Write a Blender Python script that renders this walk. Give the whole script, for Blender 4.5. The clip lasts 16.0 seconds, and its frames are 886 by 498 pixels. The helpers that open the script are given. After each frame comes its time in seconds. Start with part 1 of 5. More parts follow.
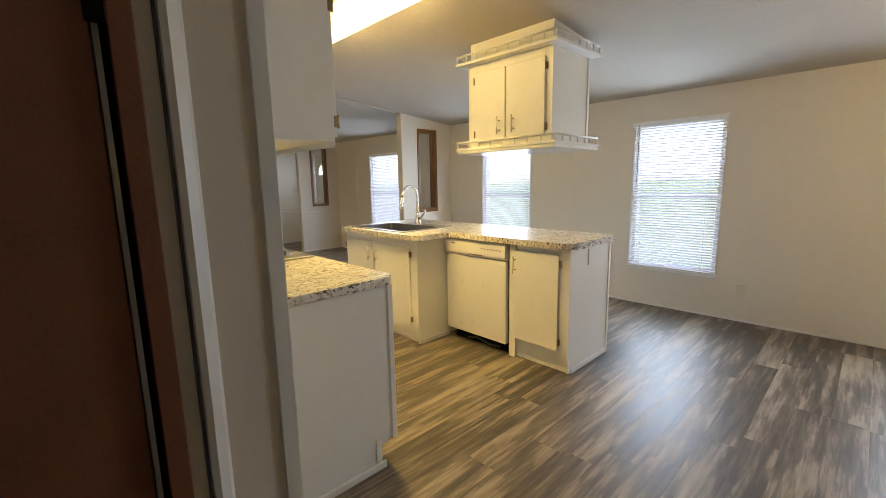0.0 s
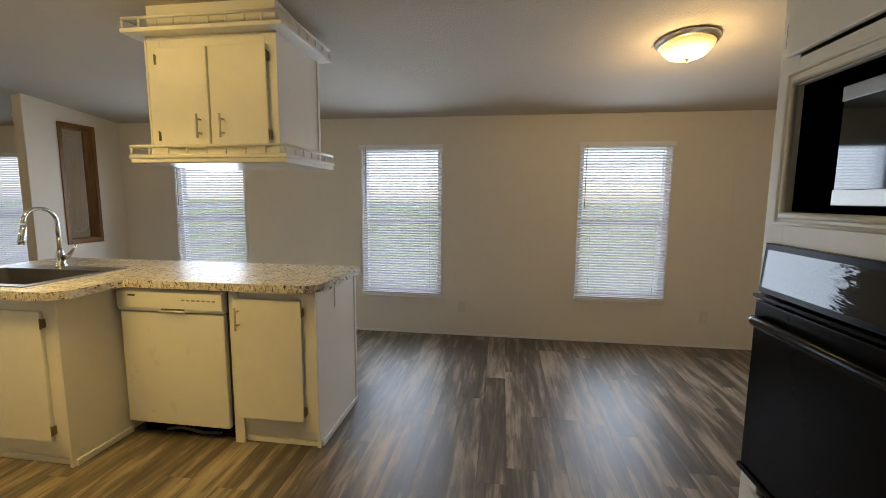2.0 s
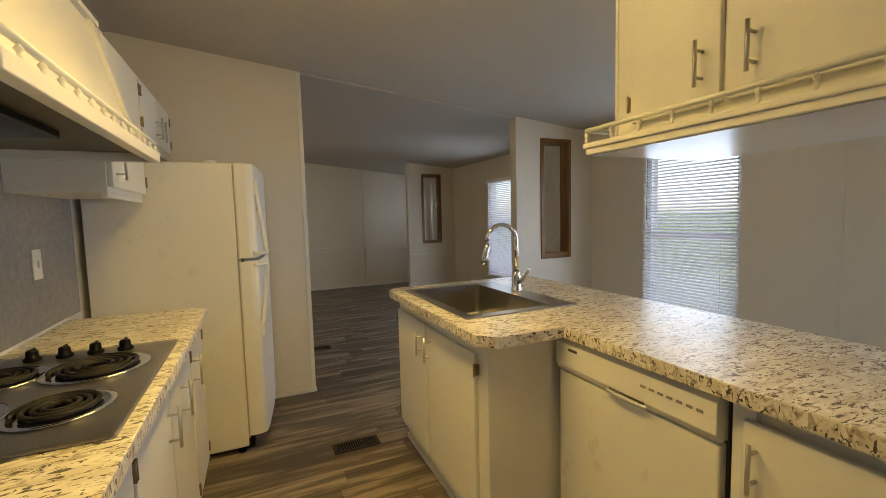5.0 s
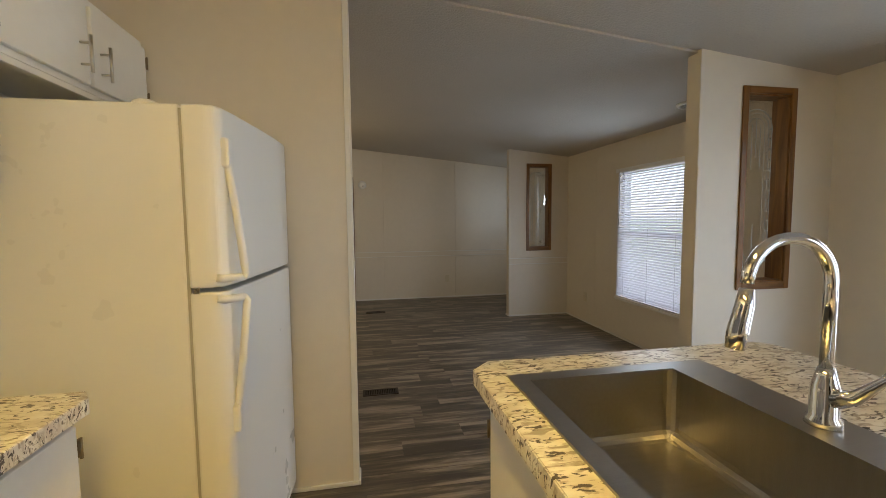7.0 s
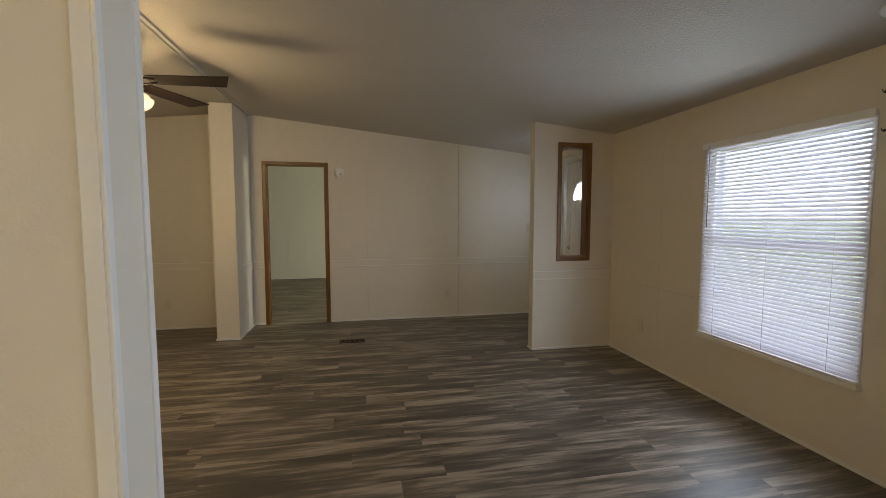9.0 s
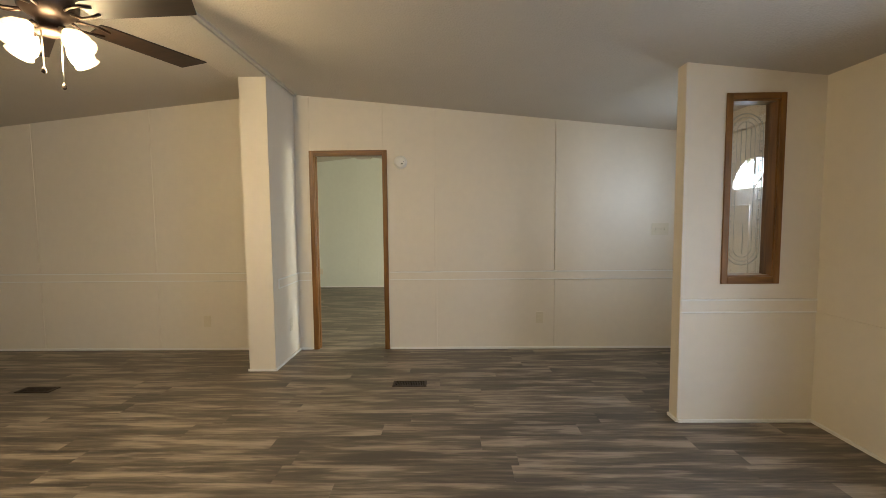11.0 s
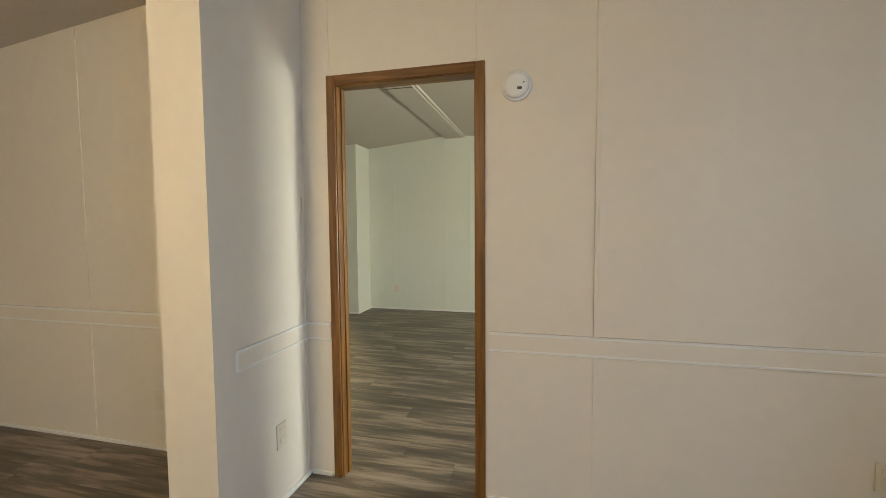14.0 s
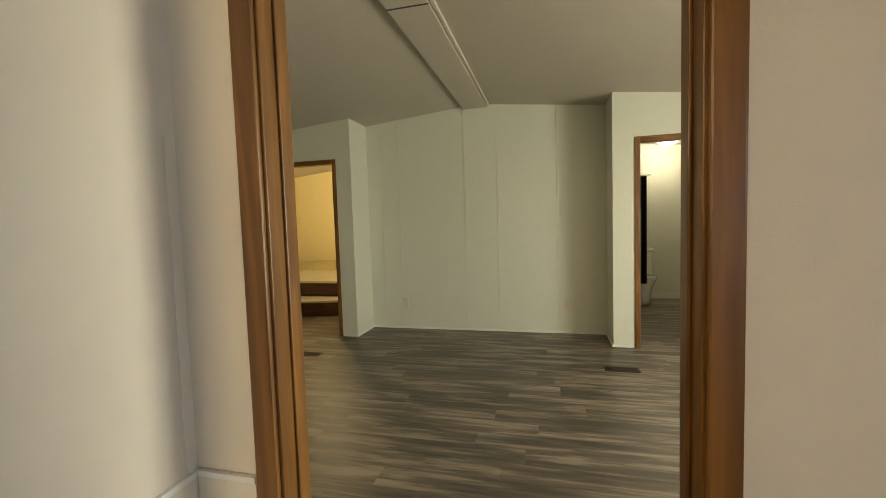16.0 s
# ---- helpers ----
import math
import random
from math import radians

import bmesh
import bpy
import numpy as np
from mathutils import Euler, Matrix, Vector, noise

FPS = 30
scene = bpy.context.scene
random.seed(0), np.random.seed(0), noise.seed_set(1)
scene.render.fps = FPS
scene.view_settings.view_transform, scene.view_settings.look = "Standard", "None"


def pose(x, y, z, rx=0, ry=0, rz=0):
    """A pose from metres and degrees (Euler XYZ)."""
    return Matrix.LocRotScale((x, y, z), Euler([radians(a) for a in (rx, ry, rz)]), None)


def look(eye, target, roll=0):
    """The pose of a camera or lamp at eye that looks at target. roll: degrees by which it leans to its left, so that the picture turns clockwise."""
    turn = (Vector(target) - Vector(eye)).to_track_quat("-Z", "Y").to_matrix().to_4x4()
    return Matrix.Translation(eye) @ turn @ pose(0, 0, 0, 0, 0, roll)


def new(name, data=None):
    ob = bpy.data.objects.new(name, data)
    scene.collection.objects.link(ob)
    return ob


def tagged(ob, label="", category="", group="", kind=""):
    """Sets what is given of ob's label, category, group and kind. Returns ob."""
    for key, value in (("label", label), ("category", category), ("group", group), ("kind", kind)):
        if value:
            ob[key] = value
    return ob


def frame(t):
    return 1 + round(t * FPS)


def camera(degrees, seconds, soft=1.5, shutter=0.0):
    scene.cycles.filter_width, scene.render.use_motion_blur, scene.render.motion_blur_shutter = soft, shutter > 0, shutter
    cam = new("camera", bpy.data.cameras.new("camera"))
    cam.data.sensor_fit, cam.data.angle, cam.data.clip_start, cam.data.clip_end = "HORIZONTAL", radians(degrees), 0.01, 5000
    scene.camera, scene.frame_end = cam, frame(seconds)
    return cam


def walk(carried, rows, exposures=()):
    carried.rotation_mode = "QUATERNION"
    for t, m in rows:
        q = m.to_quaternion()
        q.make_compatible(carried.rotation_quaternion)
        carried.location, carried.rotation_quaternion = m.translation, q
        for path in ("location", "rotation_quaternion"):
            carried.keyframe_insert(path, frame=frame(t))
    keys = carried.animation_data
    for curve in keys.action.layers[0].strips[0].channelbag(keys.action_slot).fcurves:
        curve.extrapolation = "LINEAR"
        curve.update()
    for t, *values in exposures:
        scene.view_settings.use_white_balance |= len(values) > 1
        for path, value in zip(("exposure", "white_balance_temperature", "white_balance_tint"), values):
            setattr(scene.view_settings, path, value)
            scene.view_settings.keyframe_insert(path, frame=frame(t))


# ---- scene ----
cam = camera(93.3, 16.0, soft=0.8)
PATH = [
    (0, (0.102, 0.231, 1.339), (1.472, 1.653, 1.019), -1.1),
    (0.5, (0.218, 0.346, 1.346), (1.794, 1.535, 1.028), -0.6),
    (1, (0.342, 0.411, 1.362), (2.11, 1.292, 1.051), -0.7),
    (1.5, (0.457, 0.506, 1.359), (2.37, 1.019, 1.084), 0.2),
    (2, (0.56, 0.642, 1.367), (2.527, 0.919, 1.13), 0.4),
    (2.5, (0.645, 0.706, 1.355), (2.62, 0.934, 1.138), 0.1),
    (3, (0.763, 0.763, 1.365), (2.681, 1.296, 1.171), -0.7),
    (3.5, (0.94, 0.861, 1.366), (2.66, 1.867, 1.194), -1.6),
    (4, (1.143, 1.067, 1.347), (2.682, 2.332, 1.181), -0.7),
    (4.5, (1.312, 1.259, 1.34), (2.519, 2.846, 1.181), -1.3),
    (5, (1.497, 1.447, 1.352), (2.305, 3.269, 1.193), -1.5),
    (5.2, (1.535, 1.539, 1.348), (2.232, 3.407, 1.187), -1.6),
    (7.3, (1.94, 2.945, 1.334), (2.309, 4.906, 1.19), -0.5),
    (7.6, (1.971, 3.171, 1.319), (2.341, 5.132, 1.181), -0.5),
    (8.0, (2.047, 3.48, 1.322), (2.394, 5.445, 1.175), -0.2),
    (8.2, (2.067, 3.63, 1.32), (2.449, 5.587, 1.171), 0.0),
    (10.3, (2.285, 5.024, 1.301), (2.606, 6.993, 1.166), -0.2),
    (10.5, (2.289, 5.14, 1.293), (2.502, 7.125, 1.162), -0.3),
    (11, (2.363, 5.44, 1.296), (2.336, 7.435, 1.163), -0.5),
    (11.5, (2.342, 5.78, 1.311), (2.233, 7.772, 1.176), -0.9),
    (12, (2.372, 6.142, 1.288), (2.168, 8.128, 1.163), -0.7),
    (12.5, (2.326, 6.538, 1.294), (2.055, 8.516, 1.162), -0.5),
    (13, (2.255, 6.948, 1.287), (1.933, 8.918, 1.16), -0.5),
    (13.5, (2.159, 7.345, 1.268), (1.742, 9.298, 1.158), -0.7),
    (14, (2.027, 7.742, 1.285), (1.546, 9.68, 1.166), -0.4),
    (14.5, (1.875, 8.038, 1.271), (1.375, 9.971, 1.152), -1.4),
    (15, (1.738, 8.391, 1.273), (1.223, 10.319, 1.153), -1.6),
    (15.5, (1.595, 8.706, 1.25), (1.079, 10.635, 1.129), -1.8),
    (16, (1.509, 8.985, 1.249), (1.015, 10.919, 1.125), -1.8),
]
EXPOSURES = [(0.0, 1.85, 6300, 10), (0.5, 1.58, 6500, 10), (1.0, 1.2, 6350, 10), (2.0, 1.1, 6500, 10), (4.0, 1.08, 6550, 10), (5.2, 1.04, 6500, 10), (7.3, 1.36, 6600, 10), (8.2, 1.38, 6700, 10),
             (10.3, 1.85, 6400, 10), (10.5, 1.95, 6400, 10), (11.0, 2.4, 6450, 10), (12.0, 2.34, 6600, 10), (12.5, 2.3, 6550, 10), (13.0, 2.45, 6450, 10), (13.5, 2.5, 6050, 10), (14.5, 2.48, 6250, 10), (15.0, 2.4, 6500, 10),
             (16.0, 2.15, 6750, 10)]
walk(cam, [(t, look(eye, target, roll)) for t, eye, target, roll in PATH], EXPOSURES)

# ---- light ----
WARM = (1.0, 0.72, 0.42)
DAY, DAY_WATTS, LIVING_WATTS, BACK_WATTS = (0.68, 0.82, 1.0), (5.6, 5.6, 4.0), 4.4, 3.1
DOME_WATTS, FLUOR_WATTS, FAN_WATTS = 4.8, 6.2, 17.0
world = bpy.data.worlds.new("sky")
scene.world = world
world.use_nodes = True
wn = world.node_tree.nodes
sky = wn.new("ShaderNodeTexSky")
sky.sky_type, sky.sun_disc = "NISHITA", False
sky.sun_elevation, sky.sun_rotation = radians(45), radians(221)
wn["Background"].inputs[1].default_value = 0.15
world.node_tree.links.new(sky.outputs[0], wn["Background"].inputs[0])
sun = new("sun", bpy.data.lights.new("sun", "SUN"))
sun.data.energy, sun.data.angle, sun.data.color = 5.0, radians(2), (1.0, 0.96, 0.9)
sun.matrix_world = look((-8, -6, 12), (0, 3, 0))


def area_lamp(name, eye, target, w, h, watts, color):
    lamp = new(name, bpy.data.lights.new(name, "AREA"))
    lamp.data.shape, lamp.data.size, lamp.data.size_y = "RECTANGLE", w, h
    lamp.data.energy, lamp.data.color = watts, color
    lamp.matrix_world = look(eye, target)
    return lamp


def bulb(name, at, watts, color, radius=0.04):
    lamp = new(name, bpy.data.lights.new(name, "POINT"))
    lamp.data.energy, lamp.data.color, lamp.data.shadow_soft_size = watts, color, radius
    lamp.location = at
    return lamp


# ---- materials ----
def mat(name, color, rough=0.5, metal=0.0, vary=0.08, scale=6.0, bump=0.0, bump_scale=120.0, stretch=(1, 1, 1), spec=0.5, coat=0.0):
    """A painted or plain surface: colour with two scales of unevenness, roughness that follows it, and fine relief."""
    m = bpy.data.materials.new(name)
    m.use_nodes = True
    n, l = m.node_tree.nodes, m.node_tree.links
    p = n["Principled BSDF"]
    p.inputs["Metallic"].default_value = metal
    p.inputs["Specular IOR Level"].default_value = spec
    p.inputs["Coat Weight"].default_value = coat
    co = n.new("ShaderNodeTexCoord")
    mp = n.new("ShaderNodeMapping")
    mp.inputs["Scale"].default_value = stretch
    l.new(co.outputs["Object"], mp.inputs[0])
    a, b = n.new("ShaderNodeTexNoise"), n.new("ShaderNodeTexNoise")
    a.inputs["Scale"].default_value, a.inputs["Detail"].default_value = scale * 0.25, 4
    b.inputs["Scale"].default_value, b.inputs["Detail"].default_value = scale * 5, 3
    for t in (a, b):
        l.new(mp.outputs[0], t.inputs["Vector"])
    add = n.new("ShaderNodeMath")
    add.operation = "ADD"
    l.new(a.outputs[0], add.inputs[0])
    l.new(b.outputs[0], add.inputs[1])
    r = n.new("ShaderNodeMapRange")
    r.inputs[1].default_value, r.inputs[2].default_value = 0.6, 1.4
    r.inputs[3].default_value, r.inputs[4].default_value = 1 - vary, 1 + vary
    l.new(add.outputs[0], r.inputs[0])
    mx = n.new("ShaderNodeVectorMath")
    mx.operation = "SCALE"
    mx.inputs[0].default_value = color
    l.new(r.outputs[0], mx.inputs["Scale"])
    l.new(mx.outputs[0], p.inputs["Base Color"])
    rr = n.new("ShaderNodeMapRange")
    rr.inputs[1].default_value, rr.inputs[2].default_value = 0.6, 1.4
    rr.inputs[3].default_value, rr.inputs[4].default_value = rough * 0.85, min(1, rough * 1.15)
    l.new(add.outputs[0], rr.inputs[0])
    l.new(rr.outputs[0], p.inputs["Roughness"])
    if bump:
        t = n.new("ShaderNodeTexNoise")
        t.inputs["Scale"].default_value, t.inputs["Detail"].default_value = bump_scale, 2
        l.new(mp.outputs[0], t.inputs["Vector"])
        bp = n.new("ShaderNodeBump")
        bp.inputs["Strength"].default_value, bp.inputs["Distance"].default_value = bump, 0.01
        l.new(t.outputs[0], bp.inputs["Height"])
        l.new(bp.outputs[0], p.inputs["Normal"])
    return m


def wood(name, dark, light, rough=0.45, along="z", scale=1.0):
    """Stained wood with grain along one axis."""
    m = bpy.data.materials.new(name)
    m.use_nodes = True
    n, l = m.node_tree.nodes, m.node_tree.links
    p = n["Principled BSDF"]
    p.inputs["Roughness"].default_value = rough
    co, mp = n.new("ShaderNodeTexCoord"), n.new("ShaderNodeMapping")
    mp.inputs["Scale"].default_value = [(3 if a == along else 40) * scale for a in "xyz"]
    l.new(co.outputs["Object"], mp.inputs[0])
    t = n.new("ShaderNodeTexNoise")
    t.inputs["Scale"].default_value, t.inputs["Detail"].default_value, t.inputs["Distortion"].default_value = 1.0, 6, 0.6
    l.new(mp.outputs[0], t.inputs["Vector"])
    ramp = n.new("ShaderNodeValToRGB")
    ramp.color_ramp.elements[0].position, ramp.color_ramp.elements[1].position = 0.3, 0.72
    ramp.color_ramp.elements[0].color, ramp.color_ramp.elements[1].color = (*dark, 1), (*light, 1)
    l.new(t.outputs[0], ramp.inputs[0])
    l.new(ramp.outputs[0], p.inputs["Base Color"])
    bp = n.new("ShaderNodeBump")
    bp.inputs["Strength"].default_value, bp.inputs["Distance"].default_value = 0.15, 0.003
    l.new(t.outputs[0], bp.inputs["Height"])
    l.new(bp.outputs[0], p.inputs["Normal"])
    return m


def plank_material(name, joined):
    """Grey-brown vinyl plank: long smeared streaks, each plank of its own tone and cut from another place of the pattern."""
    m = bpy.data.materials.new(name)
    m.use_nodes = True
    n, l = m.node_tree.nodes, m.node_tree.links
    p = n["Principled BSDF"]
    if joined:
        rnd = n.new("ShaderNodeNewGeometry").outputs["Random Per Island"]
    else:
        rnd = n.new("ShaderNodeObjectInfo").outputs["Random"]
    co = n.new("ShaderNodeTexCoord")
    off = n.new("ShaderNodeMath")
    off.operation = "MULTIPLY"
    off.inputs[1].default_value = 37.0
    l.new(rnd, off.inputs[0])
    add = n.new("ShaderNodeVectorMath")
    l.new(co.outputs["Object"], add.inputs[0])
    l.new(off.outputs[0], add.inputs[1])

    def noise_at(sx, sy, detail, dist):
        mp = n.new("ShaderNodeMapping")
        mp.inputs["Scale"].default_value = (sx, sy, 1)
        l.new(add.outputs[0], mp.inputs[0])
        t = n.new("ShaderNodeTexNoise")
        t.inputs["Scale"].default_value, t.inputs["Detail"].default_value = 1.0, detail
        t.inputs["Distortion"].default_value = dist
        l.new(mp.outputs[0], t.inputs["Vector"])
        return t.outputs[0]
    broad, fine, hair = noise_at(1.5, 13, 6, 0.2), noise_at(4, 50, 5, 0.15), noise_at(16, 280, 3, 0.0)
    chip = noise_at(4, 40, 6, 0.1)

    def math(op, a, b):
        q = n.new("ShaderNodeMath")
        q.operation = op
        for k, v in enumerate((a, b)):
            if isinstance(v, (int, float)):
                q.inputs[k].default_value = v
            else:
                l.new(v, q.inputs[k])
        return q.outputs[0]
    mix = math("ADD", math("ADD", math("MULTIPLY", broad, 0.6), math("MULTIPLY", fine, 0.33)), math("MULTIPLY", hair, 0.12))
    mix = math("ADD", mix, math("MULTIPLY", math("SUBTRACT", rnd, 0.5), 0.08))
    wash = n.new("ShaderNodeMapRange")
    wash.interpolation_type = "SMOOTHSTEP"
    wash.inputs[1].default_value, wash.inputs[2].default_value = 0.535, 0.585
    l.new(math("ADD", math("MULTIPLY", broad, 0.6), math("MULTIPLY", chip, 0.45)), wash.inputs[0])
    mix = math("ADD", math("SUBTRACT", mix, 0.012), math("MULTIPLY", wash.outputs[0], 0.06))
    ramp = n.new("ShaderNodeValToRGB")
    e = ramp.color_ramp.elements
    e[0].position, e[0].color = 0.42, (0.070, 0.057, 0.046, 1)
    e[1].position, e[1].color = 0.72, (0.36, 0.30, 0.23, 1)
    k = e.new(0.52)
    k.color = (0.135, 0.110, 0.083, 1)
    k = e.new(0.59)
    k.color = (0.225, 0.186, 0.143, 1)
    l.new(mix, ramp.inputs[0])
    l.new(ramp.outputs[0], p.inputs["Base Color"])
    r = n.new("ShaderNodeMapRange")
    r.inputs[1].default_value, r.inputs[2].default_value, r.inputs[3].default_value, r.inputs[4].default_value = 0.3, 0.8, 0.36, 0.5
    l.new(mix, r.inputs[0])
    l.new(r.outputs[0], p.inputs["Roughness"])
    bp = n.new("ShaderNodeBump")
    bp.inputs["Strength"].default_value, bp.inputs["Distance"].default_value = 0.12, 0.002
    l.new(hair, bp.inputs["Height"])
    l.new(bp.outputs[0], p.inputs["Normal"])
    return m


def stone_laminate(name):
    """Cream worktop laminate with dark veins and flecks."""
    m = bpy.data.materials.new(name)
    m.use_nodes = True
    n, l = m.node_tree.nodes, m.node_tree.links
    p = n["Principled BSDF"]
    p.inputs["Roughness"].default_value = 0.33
    p.inputs["Specular IOR Level"].default_value = 0.28
    co, mp = n.new("ShaderNodeTexCoord"), n.new("ShaderNodeMapping")
    mp.inputs["Rotation"].default_value = (0, 0, radians(35))
    mp.inputs["Scale"].default_value = (2.0, 5.2, 3.4)
    l.new(co.outputs["Object"], mp.inputs[0])

    def layer(scale, detail, dist, lo, hi, c0, c1):
        t = n.new("ShaderNodeTexNoise")
        t.inputs["Scale"].default_value, t.inputs["Detail"].default_value, t.inputs["Distortion"].default_value = scale, detail, dist
        l.new(mp.outputs[0], t.inputs["Vector"])
        r = n.new("ShaderNodeValToRGB")
        r.color_ramp.elements[0].position, r.color_ramp.elements[0].color = lo, c0
        r.color_ramp.elements[1].position, r.color_ramp.elements[1].color = hi, c1
        l.new(t.outputs[0], r.inputs[0])
        return r.outputs[0]
    base = layer(5, 5, 0.4, 0.35, 0.66, (0.60, 0.55, 0.47, 1), (0.82, 0.80, 0.74, 1))
    grey = layer(10, 6, 1.2, 0.53, 0.63, (0, 0, 0, 1), (1, 1, 1, 1))
    dark = layer(17, 7, 1.1, 0.565, 0.615, (0, 0, 0, 1), (1, 1, 1, 1))

    def blend(fac, a, b):
        q = n.new("ShaderNodeMix")
        q.data_type = "RGBA"
        l.new(fac, q.inputs[0])
        l.new(a, q.inputs[6])
        q.inputs[7].default_value = b
        return q.outputs[2]
    l.new(blend(dark, blend(grey, base, (0.40, 0.35, 0.28, 1)), (0.085, 0.07, 0.06, 1)), p.inputs["Base Color"])
    return m


def glass_material(name, gloss=0.1, tint=(1, 1, 1)):
    m = bpy.data.materials.new(name)
    m.use_nodes = True
    n, l = m.node_tree.nodes, m.node_tree.links
    n.remove(n["Principled BSDF"])
    mix, a, b = n.new("ShaderNodeMixShader"), n.new("ShaderNodeBsdfTransparent"), n.new("ShaderNodeBsdfGlossy")
    a.inputs[0].default_value = (*tint, 1)
    b.inputs["Roughness"].default_value = 0.02
    mix.inputs[0].default_value = gloss
    l.new(a.outputs[0], mix.inputs[1])
    l.new(b.outputs[0], mix.inputs[2])
    l.new(mix.outputs[0], n["Material Output"].inputs[0])
    return m


def slat_material(name):
    """White vinyl blind slat that lets a little light through."""
    m = bpy.data.materials.new(name)
    m.use_nodes = True
    n, l = m.node_tree.nodes, m.node_tree.links
    n.remove(n["Principled BSDF"])
    mix, a, b = n.new("ShaderNodeMixShader"), n.new("ShaderNodeBsdfDiffuse"), n.new("ShaderNodeBsdfTranslucent")
    a.inputs[0].default_value = (0.8, 0.8, 0.83, 1)
    b.inputs[0].default_value = (0.78, 0.79, 0.86, 1)
    mix.inputs[0].default_value = 0.42
    l.new(a.outputs[0], mix.inputs[1])
    l.new(b.outputs[0], mix.inputs[2])
    l.new(mix.outputs[0], n["Material Output"].inputs[0])
    return m


def glow_bowl(name, rim, middle, strength):
    """Frosted bowl over a bulb: hottest at its low middle, deeper in colour towards the rim."""
    m = glow(name, middle, strength)
    n, l = m.node_tree.nodes, m.node_tree.links
    co, sep, ramp = n.new("ShaderNodeTexCoord"), n.new("ShaderNodeSeparateXYZ"), n.new("ShaderNodeValToRGB")
    l.new(co.outputs["Generated"], sep.inputs[0])
    e = ramp.color_ramp.elements
    e[0].position, e[0].color = 0.05, (*middle, 1)
    e[1].position, e[1].color = 0.9, (*rim, 1)
    l.new(sep.outputs[2], ramp.inputs[0])
    l.new(ramp.outputs[0], n["Principled BSDF"].inputs["Emission Color"])
    return m


def glow(name, color, strength):
    m = bpy.data.materials.new(name)
    m.use_nodes = True
    p = m.node_tree.nodes["Principled BSDF"]
    p.inputs["Base Color"].default_value = (0.85, 0.82, 0.75, 1)
    p.inputs["Emission Color"].default_value = (*color, 1)
    p.inputs["Emission Strength"].default_value = strength
    return m


WALL = mat("wall_vinyl", (0.72, 0.66, 0.56), 0.55, vary=0.03, scale=3, bump=0.06, bump_scale=220)
WALL_GREEN = mat("pale_green_wall_vinyl", (0.66, 0.67, 0.58), 0.55, vary=0.03, scale=3, bump=0.06, bump_scale=220)
WALL_YELLOW = mat("yellow_wall_vinyl", (0.72, 0.62, 0.36), 0.55, vary=0.03, scale=3, bump=0.05)
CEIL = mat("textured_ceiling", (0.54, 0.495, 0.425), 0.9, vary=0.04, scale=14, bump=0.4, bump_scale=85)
TRIM = mat("white_trim_paint", (0.78, 0.765, 0.72), 0.4, vary=0.03, scale=5)
CABINET = mat("white_cabinet_paint", (0.80, 0.785, 0.73), 0.38, vary=0.03, scale=4, bump=0.04, bump_scale=60)
APPLIANCE = mat("white_appliance_enamel", (0.80, 0.79, 0.75), 0.3, vary=0.006, scale=2)
SEAL = mat("pale_door_seal", (0.42, 0.40, 0.34), 0.6)
GASKET = mat("grey_gasket_rubber", (0.09, 0.085, 0.08), 0.7)
SPLASH = mat("grey_backsplash_board", (0.29, 0.275, 0.26), 0.5, vary=0.3, scale=7)
NICKEL = mat("brushed_nickel", (0.62, 0.59, 0.53), 0.32, 1.0, vary=0.06, scale=40)
CHROME = mat("polished_chrome", (0.82, 0.82, 0.82), 0.08, 1.0, vary=0.02)
STEEL = mat("brushed_stainless_steel", (0.40, 0.385, 0.36), 0.34, 1.0, vary=0.08, scale=20, stretch=(1, 12, 1))
BLACK_GLOSS = mat("black_oven_glass", (0.006, 0.006, 0.0065), 0.04, vary=0.1, spec=0.9)
RIPPLED = mat("rippled_black_control_glass", (0.006, 0.006, 0.0065), 0.05, vary=0.1, bump=0.1, bump_scale=42, stretch=(0.35, 1, 2.6), spec=0.7)
HOOD_LINER = mat("dark_olive_hood_liner", (0.10, 0.085, 0.045), 0.4, vary=0.25, scale=9)
BLACK = mat("black_enamel", (0.009, 0.0085, 0.0085), 0.2, vary=0.1, spec=0.08)
COIL = mat("burner_coil_iron", (0.02, 0.018, 0.017), 0.55, 0.4, vary=0.2)
HINGE = mat("aged_bronze_hinge", (0.26, 0.2, 0.12), 0.42, 0.8, vary=0.2, scale=40)
OAK = wood("stained_oak_trim", (0.115, 0.046, 0.009), (0.26, 0.115, 0.022), 0.38)
OAK_X = wood("stained_oak_head_trim", (0.115, 0.046, 0.009), (0.26, 0.115, 0.022), 0.38, "x")
DOOR_BROWN = mat("dark_brown_door_skin", (0.17, 0.06, 0.028), 0.5, vary=0.25, scale=30, bump=0.1, bump_scale=200)
DARK_WOOD = wood("dark_walnut_blade", (0.006, 0.0035, 0.0025), (0.022, 0.011, 0.006), 0.42, "x")
BRONZE = mat("oil_rubbed_bronze", (0.035, 0.022, 0.016), 0.4, 0.7, vary=0.2, scale=30)
VENT = mat("brown_metal_register", (0.035, 0.025, 0.018), 0.5, 0.3, vary=0.2, scale=30)
IVORY = mat("ivory_plastic", (0.66, 0.60, 0.47), 0.45, vary=0.04)
WAND = mat("smoky_clear_plastic", (0.30, 0.33, 0.38), 0.25, vary=0.03)
WHITE_PLASTIC = mat("white_plastic", (0.80, 0.79, 0.75), 0.4, vary=0.03)
LAMINATE = stone_laminate("speckled_stone_laminate")
SLAT = slat_material("white_blind_slat")
